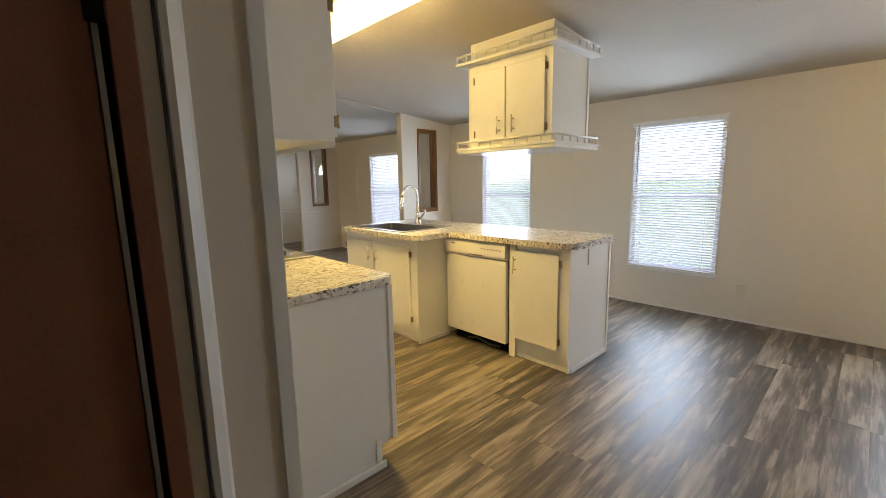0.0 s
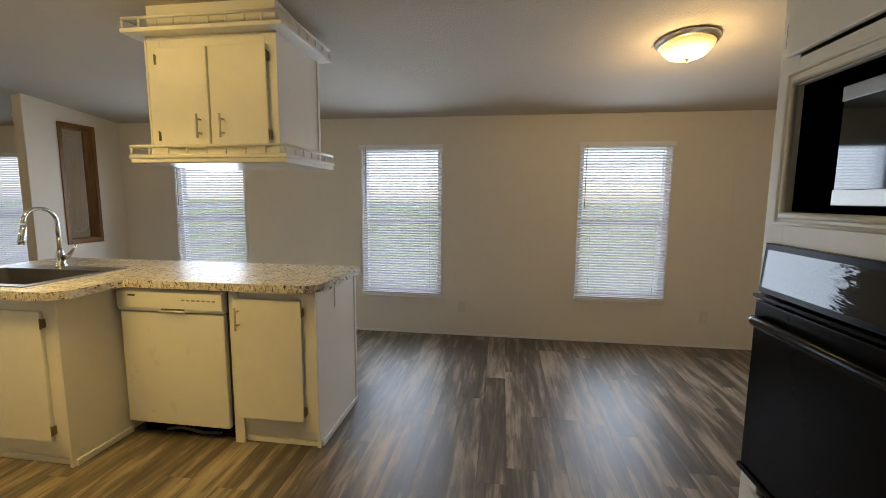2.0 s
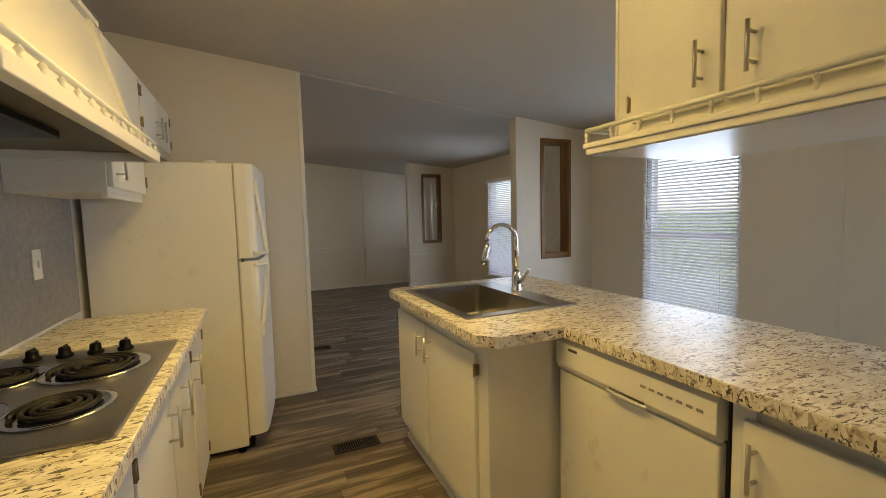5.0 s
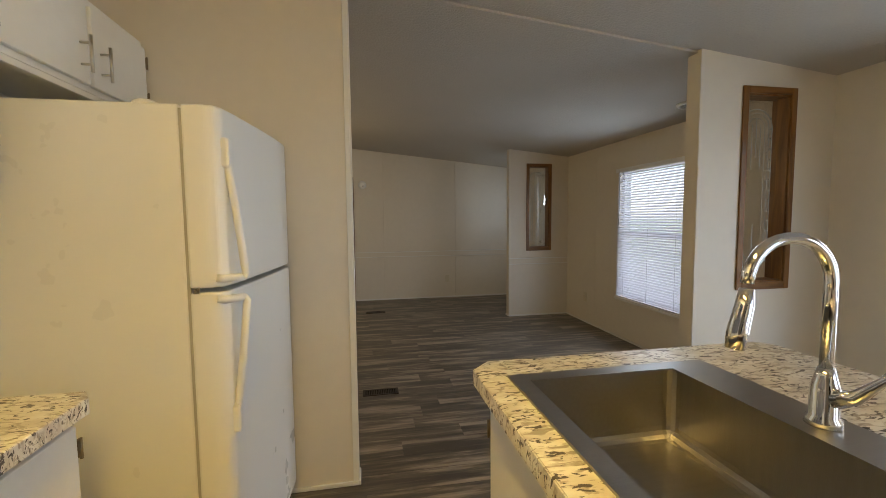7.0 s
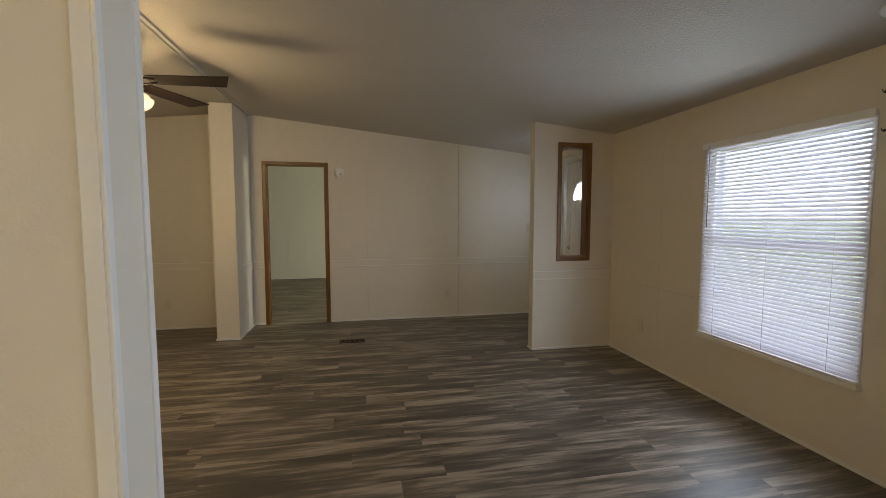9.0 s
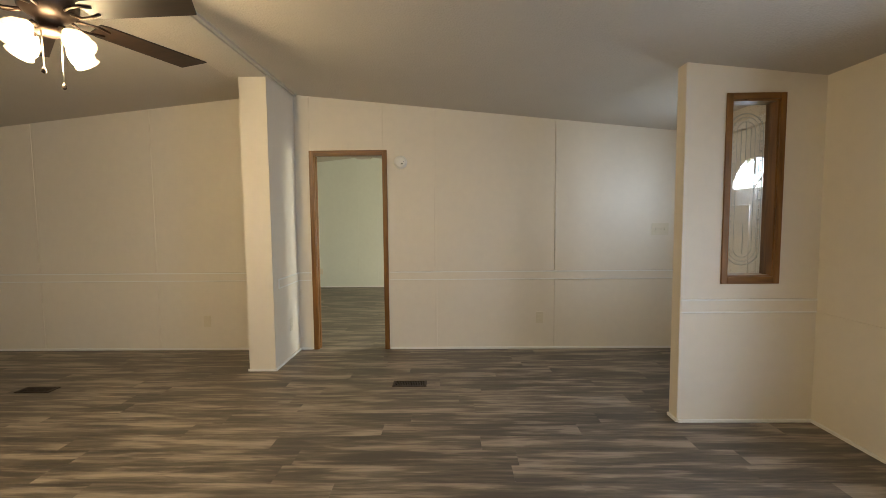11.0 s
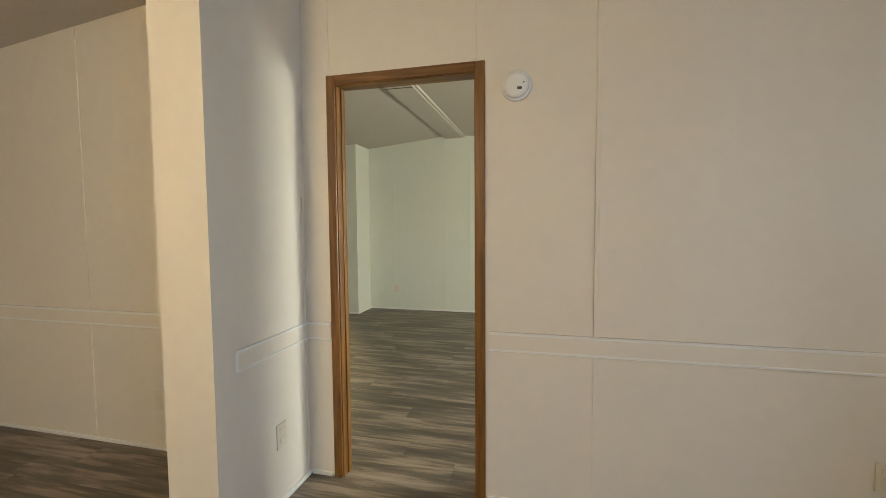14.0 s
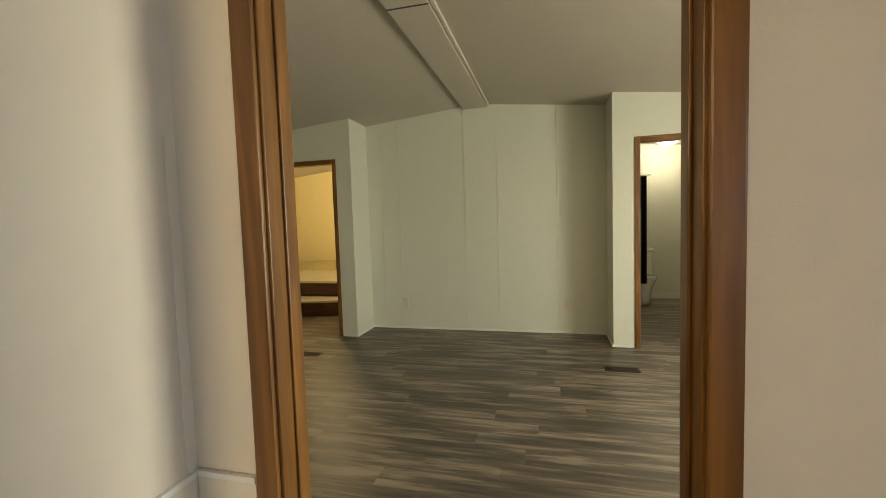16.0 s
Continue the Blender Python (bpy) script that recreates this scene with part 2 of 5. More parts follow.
VINYL = mat("white_window_vinyl", (0.80, 0.80, 0.80), 0.4, vary=0.02)
PANE = glass_material("clear_glass", 0.08)
ETCH = mat("frosted_etching", (0.55, 0.57, 0.57), 0.6, vary=0.1, scale=40)
LAMP_GLASS = glow_bowl("lit_frosted_glass", (0.5, 0.24, 0.03), (1.0, 0.78, 0.32), 0.95)
SHADE_GLASS = glow("lit_fan_shade_glass", (1.0, 0.72, 0.36), 0.4)
DIFFUSER = glow("lit_fluorescent_diffuser", (1.0, 0.72, 0.24), 1.3)
BATH_GLASS = glow("lit_bath_shade_glass", (1.0, 0.9, 0.7), 1.2)
PORCELAIN = mat("white_porcelain", (0.82, 0.82, 0.80), 0.12, vary=0.02)
CURTAIN = mat("black_shower_curtain", (0.012, 0.012, 0.013), 0.6, vary=0.2)
CARPET_BROWN = wood("brown_tub_panel", (0.045, 0.016, 0.007), (0.10, 0.042, 0.018), 0.5, "x")
TUB = mat("cream_tub_acrylic", (0.78, 0.72, 0.56), 0.2, vary=0.03)
GRASS = mat("mown_grass", (0.11, 0.145, 0.06), 0.9, vary=0.35, scale=8, bump=0.5, bump_scale=30)
UNDERSIDE = mat("white_laminate_underside", (0.62, 0.61, 0.58), 0.2, vary=0.02, spec=0.03)
DIRT_SHADOW = mat("brown_dirt_and_shadow", (0.52, 0.455, 0.37), 0.8, vary=0.3, scale=12)
SUBFLOOR = mat("dark_underlay", (0.06, 0.05, 0.042), 0.9)
PLANK = plank_material("vinyl_plank", False)
PLANK_FAR = plank_material("vinyl_plank_joined", True)

# ---- mesh helpers ----
ORIGIN = {}


def part(name, bm, material, parent=None, label=""):
    """Links a bmesh that is in world metres as ONE mesh object, under a thing or a part if one is given."""
    me = bpy.data.meshes.new(name)
    o = ORIGIN.get(parent.name, Vector()) if parent else Vector()
    if o.length:
        bm.transform(Matrix.Translation(-o))
    bm.normal_update()
    bm.to_mesh(me)
    bm.free()
    me.materials.append(material)
    ob = new(name, me)
    if parent:
        ob.parent = parent
        ORIGIN[ob.name] = o
    if label:
        tagged(ob, label)
    return ob


def thing(name, at, label, category, group="", kind=""):
    """The Empty at a thing's base, under which its parts go."""
    root = new(name)
    root.empty_display_size = 0.1
    root.location = at
    ORIGIN[root.name] = Vector(at)
    return tagged(root, label, category, group, kind)


def box(lo, hi, bevel=0.0, bm=None, seg=2):
    b = bm or bmesh.new()
    made = bmesh.ops.create_cube(b, size=1)["verts"]
    for v in made:
        v.co = [(lo[i] + hi[i]) / 2 + v.co[i] * (hi[i] - lo[i]) for i in range(3)]
    if bevel:
        edges = list({e for v in made for e in v.link_edges})
        bmesh.ops.bevel(b, geom=edges, offset=bevel, segments=seg, affect="EDGES", profile=0.5)
    return b


def boxes(*items, bevel=0.0):
    b = bmesh.new()
    for lo, hi in items:
        box(lo, hi, bevel, b)
    return b


def prism(poly, axis, a, b_, bm=None, bevel=0.0):
    """A polygon of 2D points drawn out along an axis from a to b_. The other two axes keep their order x, y, z."""
    b = bm or bmesh.new()
    i = "xyz".index(axis)
    others = [k for k in range(3) if k != i]

    def at(p, d):
        c = [0, 0, 0]
        c[i], c[others[0]], c[others[1]] = d, p[0], p[1]
        return b.verts.new(c)
    lo, hi = [at(p, a) for p in poly], [at(p, b_) for p in poly]
    faces = [b.faces.new(lo), b.faces.new(hi[::-1])]
    for k in range(len(poly)):
        q = (k + 1) % len(poly)
        faces.append(b.faces.new((lo[k], hi[k], hi[q], lo[q])))
    bmesh.ops.recalc_face_normals(b, faces=faces)
    if bevel:
        bmesh.ops.bevel(b, geom=list({e for f in faces for e in f.edges}), offset=bevel, segments=2, affect="EDGES", profile=0.5)
    return b


def lathe(profile, at, axis=(0, 0, 1), n=32, bm=None):
    """Turns (radius, height) pairs round an axis that starts at a point."""
    b = bm or bmesh.new()
    q = Vector((0, 0, 1)).rotation_difference(Vector(axis).normalized())
    rings = []
    for r, z in profile:
        if r < 1e-5:
            rings.append([b.verts.new(Vector(at) + q @ Vector((0, 0, z)))])
        else:
            rings.append([b.verts.new(Vector(at) + q @ Vector((r * math.cos(2 * math.pi * k / n), r * math.sin(2 * math.pi * k / n), z))) for k in range(n)])
    for u, v in zip(rings, rings[1:]):
        for k in range(n):
            w = (k + 1) % n
            if len(u) == 1 and len(v) == 1:
                continue
            if len(u) == 1:
                f = b.faces.new((u[0], v[k], v[w]))
            elif len(v) == 1:
                f = b.faces.new((u[k], v[0], u[w]))
            else:
                f = b.faces.new((u[k], v[k], v[w], u[w]))
            f.smooth = True
    if len(rings[0]) > 1:
        b.faces.new(rings[0][::-1])
    if len(rings[-1]) > 1:
        b.faces.new(rings[-1])
    bmesh.ops.recalc_face_normals(b, faces=b.faces)
    return b


def tube(points, radius, n=10, bm=None, closed=False, radii=None):
    """A round bar along points."""
    b = bm or bmesh.new()
    pts = [Vector(p) for p in points]
    rings, side = [], None
    for k, p in enumerate(pts):
        if closed:
            d = (pts[(k + 1) % len(pts)] - pts[k - 1]).normalized()
        else:
            d = (pts[min(k + 1, len(pts) - 1)] - pts[max(k - 1, 0)]).normalized()
        if side is None:
            side = d.orthogonal().normalized()
        side = (side - d * side.dot(d)).normalized()
        up = d.cross(side)
        r = radii[k] if radii else radius
        rings.append([b.verts.new(p + r * (math.cos(2 * math.pi * j / n) * side + math.sin(2 * math.pi * j / n) * up)) for j in range(n)])
    pairs = list(zip(rings, rings[1:])) + ([(rings[-1], rings[0])] if closed else [])
    for u, v in pairs:
        for j in range(n):
            w = (j + 1) % n
            b.faces.new((u[j], u[w], v[w], v[j])).smooth = True
    if not closed:
        b.faces.new(rings[0][::-1])
        b.faces.new(rings[-1])
    bmesh.ops.recalc_face_normals(b, faces=b.faces)
    return b


def arc(cx, cy, r, a0, a1, n):
    return [(cx + r * math.cos(radians(a0 + (a1 - a0) * k / n)), cy + r * math.sin(radians(a0 + (a1 - a0) * k / n))) for k in range(n + 1)]


# ---- the shell of the house ----
W, RIDGE_X, RIDGE_Z, SLOPE = 4.66, 0.72, 2.56, 0.103
LEFT = -3.25
SOUTH, NORTH = -2.45, 17.2


def ceil_z(x):
    return RIDGE_Z - SLOPE * abs(x - RIDGE_X)


def wall_across(name, x0, x1, y0, y1, openings=(), material=WALL, label="off-white vinyl-covered wall panel"):
    """A wall that runs along x, its top following the sloped ceiling; openings are (xa, xb, za, zb)."""
    b = bmesh.new()
    cuts = sorted({x0, x1, *[c for o in openings for c in o[:2]], *([RIDGE_X] if x0 < RIDGE_X < x1 else [])})

    def piece(xa, xb, za, ta, tb):
        prism([(xa, za), (xb, za), (xb, tb), (xa, ta)], "y", y0, y1, b)
    for xa, xb in zip(cuts, cuts[1:]):
        hole = [o for o in openings if o[0] < (xa + xb) / 2 < o[1]]
        if hole:
            za, zb = hole[0][2:]
            if za > 0.001:
                piece(xa, xb, 0, za, za)
            piece(xa, xb, zb, ceil_z(xa), ceil_z(xb))
        else:
            piece(xa, xb, 0, ceil_z(xa), ceil_z(xb))
    return tagged(part(name, b, material), label, "wall", kind="structure")


def wall_along(name, x0, x1, y0, y1, openings=(), material=WALL, label="off-white vinyl-covered wall panel"):
    """A wall that runs along y; openings are (ya, yb, za, zb)."""
    b = bmesh.new()
    top0, top1 = ceil_z(x0), ceil_z(x1)
    cuts = sorted({y0, y1, *[c for o in openings for c in o[:2]]})
    for ya, yb in zip(cuts, cuts[1:]):
        hole = [o for o in openings if o[0] < (ya + yb) / 2 < o[1]]
        spans = [(0, None)]
        if hole:
            za, zb = hole[0][2:]
            spans = ([(0, za)] if za > 0.001 else []) + [(zb, None)]
        for za, zb in spans:
            t0, t1 = (top0, top1) if zb is None else (zb, zb)
            prism([(x0, za), (x1, za), (x1, t1), (x0, t0)], "y", ya, yb, b)
    return tagged(part(name, b, material), label, "wall", kind="structure")


WINDOWS = [(-0.86, -0.07, 0.44, 1.88), (1.245, 2.04, 0.41, 1.875), (3.33, 4.12, 0.42, 1.86), (5.86, 6.87, 0.46, 1.835)]
ENTRY = (8.24, 9.07, 0.0, 1.99)
DOOR = (1.027, 1.717, 0.0, 1.96)
# added opening, out of view, that lets light into the bedroom
UNSEEN_BED_WINDOW = (10.0, 11.4, 0.5, 1.85)
PANE1, PANE2 = (4.045, 4.345, 0.945, 2.03), (4.088, 4.382, 0.93, 2.02)

wall_east = wall_along("wall_east", W, W + 0.12, SOUTH, NORTH, [*WINDOWS, ENTRY, UNSEEN_BED_WINDOW])
wall_west = wall_along("wall_west", LEFT - 0.12, LEFT, SOUTH, NORTH)
wall_south = wall_across("wall_south", LEFT, W, SOUTH - 0.12, SOUTH)
wall_north = wall_across("wall_north", LEFT, W, NORTH, NORTH + 0.12)
wall_far = wall_across("wall_living_far", LEFT, W, 9.62, 9.7, [DOOR])
wall_stub = wall_across("wall_kitchen_end", LEFT, 1.85, 4.79, 4.89)
part1 = wall_across("wall_partition_1", 3.74, W, 4.77, 4.87, [PANE1])
part2 = wall_across("wall_partition_2", 3.815, W, 8.055, 8.155, [PANE2])
post = wall_along("wall_post", 0.615, 0.845, 9.0, 9.62)
wall_back = wall_along("wall_kitchen_back", 0.58, 0.68, 1.74, 4.79)
wall_closet = wall_across("wall_closet_front", -1.6, 0.425, 1.02, 1.12, [(-0.605, 0.205, 0.0, 2.02)])
wall_closet_side = wall_along("wall_closet_side", 0.325, 0.425, 1.12, 1.74)
wall_closet_end = wall_across("wall_closet_end", 0.325, 0.58, 1.74, 1.84)
wall_hall_south = wall_across("wall_hall_south", -1.6, 2.08, -0.98, -0.88)
wall_hall_west = wall_along("wall_hall_west", -1.7, -1.6, -0.98, 1.12)
wall_nook = wall_along("wall_nook_side", 1.98, 2.08, SOUTH, -0.98)
wall_bed_far = wall_across("wall_bedroom_far", -0.7, 2.2, 13.69, 13.79, material=WALL_GREEN, label="pale green vinyl wall panel")
wall_bed_left = wall_across("wall_bedroom_left", LEFT, -0.6, 13.245, 13.345, [(-1.58, -0.82, 0, 1.95)], WALL_GREEN, "pale green vinyl wall panel")
wall_bed_right = wall_across("wall_bedroom_right", 2.095, W, 13.245, 13.345, [(2.33, 3.05, 0, 1.95)], WALL_GREEN, "pale green vinyl wall panel")
wall_alcove_l = wall_along("wall_alcove_left", -0.7, -0.6, 13.345, 13.69, material=WALL_GREEN, label="pale green vinyl wall panel")
wall_alcove_r = wall_along("wall_alcove_right", 2.095, 2.195, 13.345, 13.69, material=WALL_GREEN, label="pale green vinyl wall panel")
wall_bath_split = wall_along("wall_bath_split", 0.7, 0.8, 13.79, NORTH, material=WALL_YELLOW, label="yellow vinyl wall panel")
wall_bath_side = wall_along("wall_bathroom_side", 2.2, 2.3, 13.79, 15.9, material=WALL_GREEN, label="pale vinyl bathroom wall panel")
wall_tub = wall_across("wall_tub_room", LEFT, 0.7, 15.9, 16.0, material=WALL_YELLOW, label="yellow vinyl wall panel")
wall_bath = wall_across("wall_bathroom_far", 0.8, W, 15.9, 16.0, material=WALL_GREEN, label="pale vinyl bathroom wall panel")
floor = tagged(part("floor", box((LEFT - 0.12, SOUTH - 0.12, -0.06), (W + 0.12, NORTH + 0.12, -0.012)), SUBFLOOR),
               "grey-brown wood-look vinyl plank floor", "floor", kind="structure")
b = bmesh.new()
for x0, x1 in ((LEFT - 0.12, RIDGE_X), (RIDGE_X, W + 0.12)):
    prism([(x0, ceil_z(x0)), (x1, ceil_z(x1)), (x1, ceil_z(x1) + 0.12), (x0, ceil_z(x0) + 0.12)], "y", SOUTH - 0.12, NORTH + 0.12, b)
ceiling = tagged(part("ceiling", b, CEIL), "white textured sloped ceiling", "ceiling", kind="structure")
beam = tagged(part("trim_ridge_beam", boxes(((0.53, 4.89, 2.512), (0.855, 9.0, 2.55)), ((0.595, 9.7, 2.512), (0.855, 13.69, 2.55)), ((0.86, 4.89, 2.522), (0.885, 9.6, 2.55)),
             ((0.86, 9.7, 2.522), (0.885, 13.69, 2.55)), bevel=0.004), CEIL), "flat white ridge beam cover along the ceiling", "ceiling trim", kind="structure")
part("trim_seam", box((0.595, 11.38, 2.508), (0.855, 11.39, 2.515)), GASKET, beam)
b = prism([(1.85, ceil_z(1.85) - 0.012), (3.74, ceil_z(3.74) - 0.012), (3.74, ceil_z(3.74)), (1.85, ceil_z(1.85))], "y", 4.8, 4.87)
tagged(part("trim_ceiling_strip", b, CEIL), "painted ceiling strip between two wall ends", "ceiling trim", kind="structure")

# daylight that stands in the window openings
for (ya, yb, za, zb), watts in zip(WINDOWS, (*DAY_WATTS, LIVING_WATTS)):
    y, z, w, h = (ya + yb) / 2, (za + zb) / 2, yb - ya - 0.08, zb - za - 0.08
    area_lamp("window_daylight", (W - 0.045, y, z), (0, y, z), w, h, watts, DAY).data.spread = radians(162)
    area_lamp("blind_backlight", (W + 0.06, y, z), (0, y, z), w, h, BACK_WATTS * w * h, (0.88, 0.9, 1.0))
area_lamp("entry_fanlight_daylight", (W + 0.014, 8.655, 1.63), (3.5, 9.2, 1.2), 0.36, 0.17, 1.8, DAY)
# fill lamp in the added opening, brightens the bedroom
area_lamp("bedroom_fill_light", (W - 0.012, 10.7, 1.18), (0, 10.7, 1.0), 1.3, 1.25, 22, (1.0, 0.97, 0.78))

# ---- trim of the shell ----
ground = tagged(part("ground", box((-300, -300, -0.9), (300, 300, -0.75)), GRASS), "mown green grass around the house", "ground", kind="structure")


def base(name, lo, hi):
    return tagged(part(name, box(lo, hi, 0.004), TRIM), "thin white painted baseboard strip", "baseboard", kind="structure")


for lo, hi in (((W - 0.012, SOUTH, 0), (W, 4.77, 0.022)), ((W - 0.012, 4.87, 0), (W, 8.055, 0.022)), ((W - 0.012, 9.15, 0), (W, 9.62, 0.022)),
               ((1.77, 9.608, 0), (W - 0.012, 9.62, 0.022)), ((0.857, 9.608, 0), (0.975, 9.62, 0.022)), ((LEFT, 9.608, 0), (0.615, 9.62, 0.022)),
               ((3.815, 8.043, 0), (W - 0.012, 8.055, 0.022)), ((3.803, 8.05, 0), (3.815, 8.16, 0.022)), ((0.845, 8.99, 0), (0.857, 9.608, 0.022)), ((0.605, 8.988, 0), (0.845, 9.0, 0.022)),
               ((3.74, 4.758, 0), (W - 0.012, 4.77, 0.022)), ((1.5, 4.778, 0), (1.85, 4.79, 0.022)), ((1.85, 4.78, 0), (1.862, 4.9, 0.022)),
               ((-0.6, 13.678, 0), (2.095, 13.69, 0.022)), ((-0.6, 13.25, 0), (-0.588, 13.678, 0.022)), ((2.083, 13.25, 0), (2.095, 13.678, 0.022)),
               ((-0.76, 13.233, 0), (-0.588, 13.245, 0.022)), ((2.083, 13.233, 0), (2.27, 13.245, 0.022)), ((0.8, 15.888, 0), (W, 15.9, 0.09))):
    base("baseboard", lo, hi)


def strip(parent, lo, hi, name="trim_strip", material=TRIM):
    return part(name, box(lo, hi, 0.0015), material, parent)


def rail(parent, x0, x1, y, side=-1):
    """Flat chair rail with two grooved edges on a wall that faces along y."""
    ya, yb = sorted((y, y + side * 0.006))
    strip(parent, (x0, ya, 0.715), (x1, yb, 0.785), "chair_rail", WALL)
    ya, yb = sorted((y, y + side * 0.009))
    strip(parent, (x0, ya, 0.782), (x1, yb, 0.794), "rail_edge")
    strip(parent, (x0, ya, 0.706), (x1, yb, 0.716), "rail_edge")
    # thin brown strips colour in the dirt and shadow lines along the rail
    ya, yb = sorted((y, y + side * 0.004))
    strip(parent, (x0, ya, 0.7945), (x1, yb, 0.7965), "dirt_shadow_line", DIRT_SHADOW)
    strip(parent, (x0, ya, 0.7035), (x1, yb, 0.7055), "dirt_shadow_line", DIRT_SHADOW)


rail(wall_far, 1.775, W - 0.002, 9.62)
rail(wall_far, 0.85, 0.98, 9.62)
rail(wall_far, LEFT, 0.612, 9.62)
for x in (2.234, 3.43, -1.8, -0.6, -3.0):
    strip(wall_far, (x - 0.009, 9.614, 0.795), (x + 0.009, 9.62, ceil_z(x) - 0.01), "panel_batten", WALL)
    strip(wall_far, (x - 0.009, 9.614, 0.023), (x + 0.009, 9.62, 0.705), "panel_batten", WALL)
# dirt and shadow lines beside the battens, painted as brown strips
for x, z0, z1 in ((2.234, 0.8, 1.62), (3.43, 0.8, ceil_z(3.43) - 0.02), (3.43, 0.03, 0.7), (-1.8, 0.8, 2.0), (-0.6, 0.8, 1.3), (-3.0, 0.8, 1.8)):
    strip(wall_far, (x - 0.0108, 9.6165, z0), (x - 0.0095, 9.62, z1), "dirt_shadow_line", DIRT_SHADOW)
for x in (1.713, 0.99):
    strip(wall_far, (x - 0.009, 9.614, 2.01), (x + 0.009, 9.62, ceil_z(x) - 0.01), "panel_batten", WALL)
rail(part2, 3.817, W - 0.002, 8.055)
for y in (0.45, 2.75, 5.15, 7.35, -1.4):
    strip(wall_east, (W - 0.002, y - 0.009, 0.023), (W, y + 0.009, ceil_z(W) - 0.01), "panel_batten", WALL)
strip(wall_east, (W - 0.006, 6.95, 0.7), (W, 8.04, 0.712), "rail_edge", WALL)
strip(wall_east, (W - 0.006, 4.9, 0.7), (W, 5.8, 0.712), "rail_edge", WALL)
for z0, z1 in ((0.715, 0.785),):
    strip(post, (0.845, 9.12, z0), (0.851, 9.61, z1), "chair_rail", WALL)
    strip(post, (0.845, 9.12, 0.782), (0.855, 9.61, 0.794), "rail_edge")
    strip(post, (0.845, 9.12, 0.706), (0.855, 9.61, 0.716), "rail_edge")
    strip(post, (0.845, 9.11, 0.706), (0.855, 9.12, 0.794), "rail_edge")
strip(post, (0.845, 9.594, 0.023), (0.851, 9.608, 0.704), "panel_batten", WALL)
strip(post, (0.845, 9.594, 0.796), (0.851, 9.608, 1.42), "panel_batten", WALL)
for y0, y1 in ((4.786, 4.8), (4.88, 4.894)):
    strip(wall_stub, (1.848, y0, 0.02), (1.854, y1, ceil_z(1.85) - 0.01), "corner_bead", TRIM)
strip(wall_stub, (1.825, 4.786, 0.02), (1.848, 4.79, ceil_z(1.85) - 0.01), "corner_bead", TRIM)
for w, x, y in ((part1, 3.74, 4.77), (part2, 3.815, 8.055)):
    strip(w, (x - 0.004, y - 0.004, 0.023), (x + 0.016, y, ceil_z(x) - 0.01), "corner_bead", WALL)
    strip(w, (x - 0.004, y + 0.002, 0.023), (x, y + 0.02, ceil_z(x) - 0.01), "corner_bead", WALL)
for x in (0.582, 0.956, -0.2, 1.6):
    strip(wall_bed_far, (x - 0.008, 13.686, 0.023), (x + 0.008, 13.69, ceil_z(x) - 0.01), "panel_batten", WALL_GREEN)
for x in (-0.42,):
    strip(wall_bed_far, (x - 0.008, 13.686, 0.023), (x + 0.008, 13.69, ceil_z(x) - 0.01), "panel_batten", WALL_GREEN)

# closet wall at the start: moulding, corner bead and the brown door in its frame
strip(wall_closet, (0.4, 1.012, 0.0), (0.432, 1.02, ceil_z(0.4) - 0.01), "corner_bead", TRIM)
strip(wall_closet_side, (0.425, 1.02, 0.0), (0.432, 1.06, ceil_z(0.4) - 0.01), "corner_bead", TRIM)
part("moulding", prism([(0.266, 1.02), (0.268, 1.002), (0.278, 0.998), (0.296, 1.008), (0.304, 1.02)], "z", 0, ceil_z(0.3) - 0.01), TRIM, wall_closet)
# dark strip drawn as the shadow line along the moulding
strip(wall_closet, (0.262, 1.008, 0.0), (0.266, 1.02, ceil_z(0.3) - 0.01), "painted_shadow_line", GASKET)
closet = thing("door_closet", (-0.2, 1.03, 0.0), "dark brown flush closet door standing ajar in its brown frame", "door", kind="structure")
part("door_panel", box((-0.56, 1.03, 0.012), (0.187, 1.065, 2.0), 0.003), DOOR_BROWN, closet)
part("door_jamb", boxes(((0.205, 1.008, 0.0), (0.237, 1.118, 2.035)), ((-0.605, 1.008, 0.0), (-0.575, 1.118, 2.035)), ((-0.575, 1.008, 2.004), (0.205, 1.118, 2.035)), bevel=0.002), DOOR_BROWN, closet)
# white strip stands in for the line of light in the gap
part("painted_light_line", box((0.191, 1.05, 0.5), (0.199, 1.06, 1.62)), WHITE_PLASTIC, closet, "pale strip standing in for light in the door gap")
part("hinge", boxes(((0.181, 1.018, 1.57), (0.211, 1.032, 1.66)), bevel=0.003), BLACK, closet, "black butt hinge")


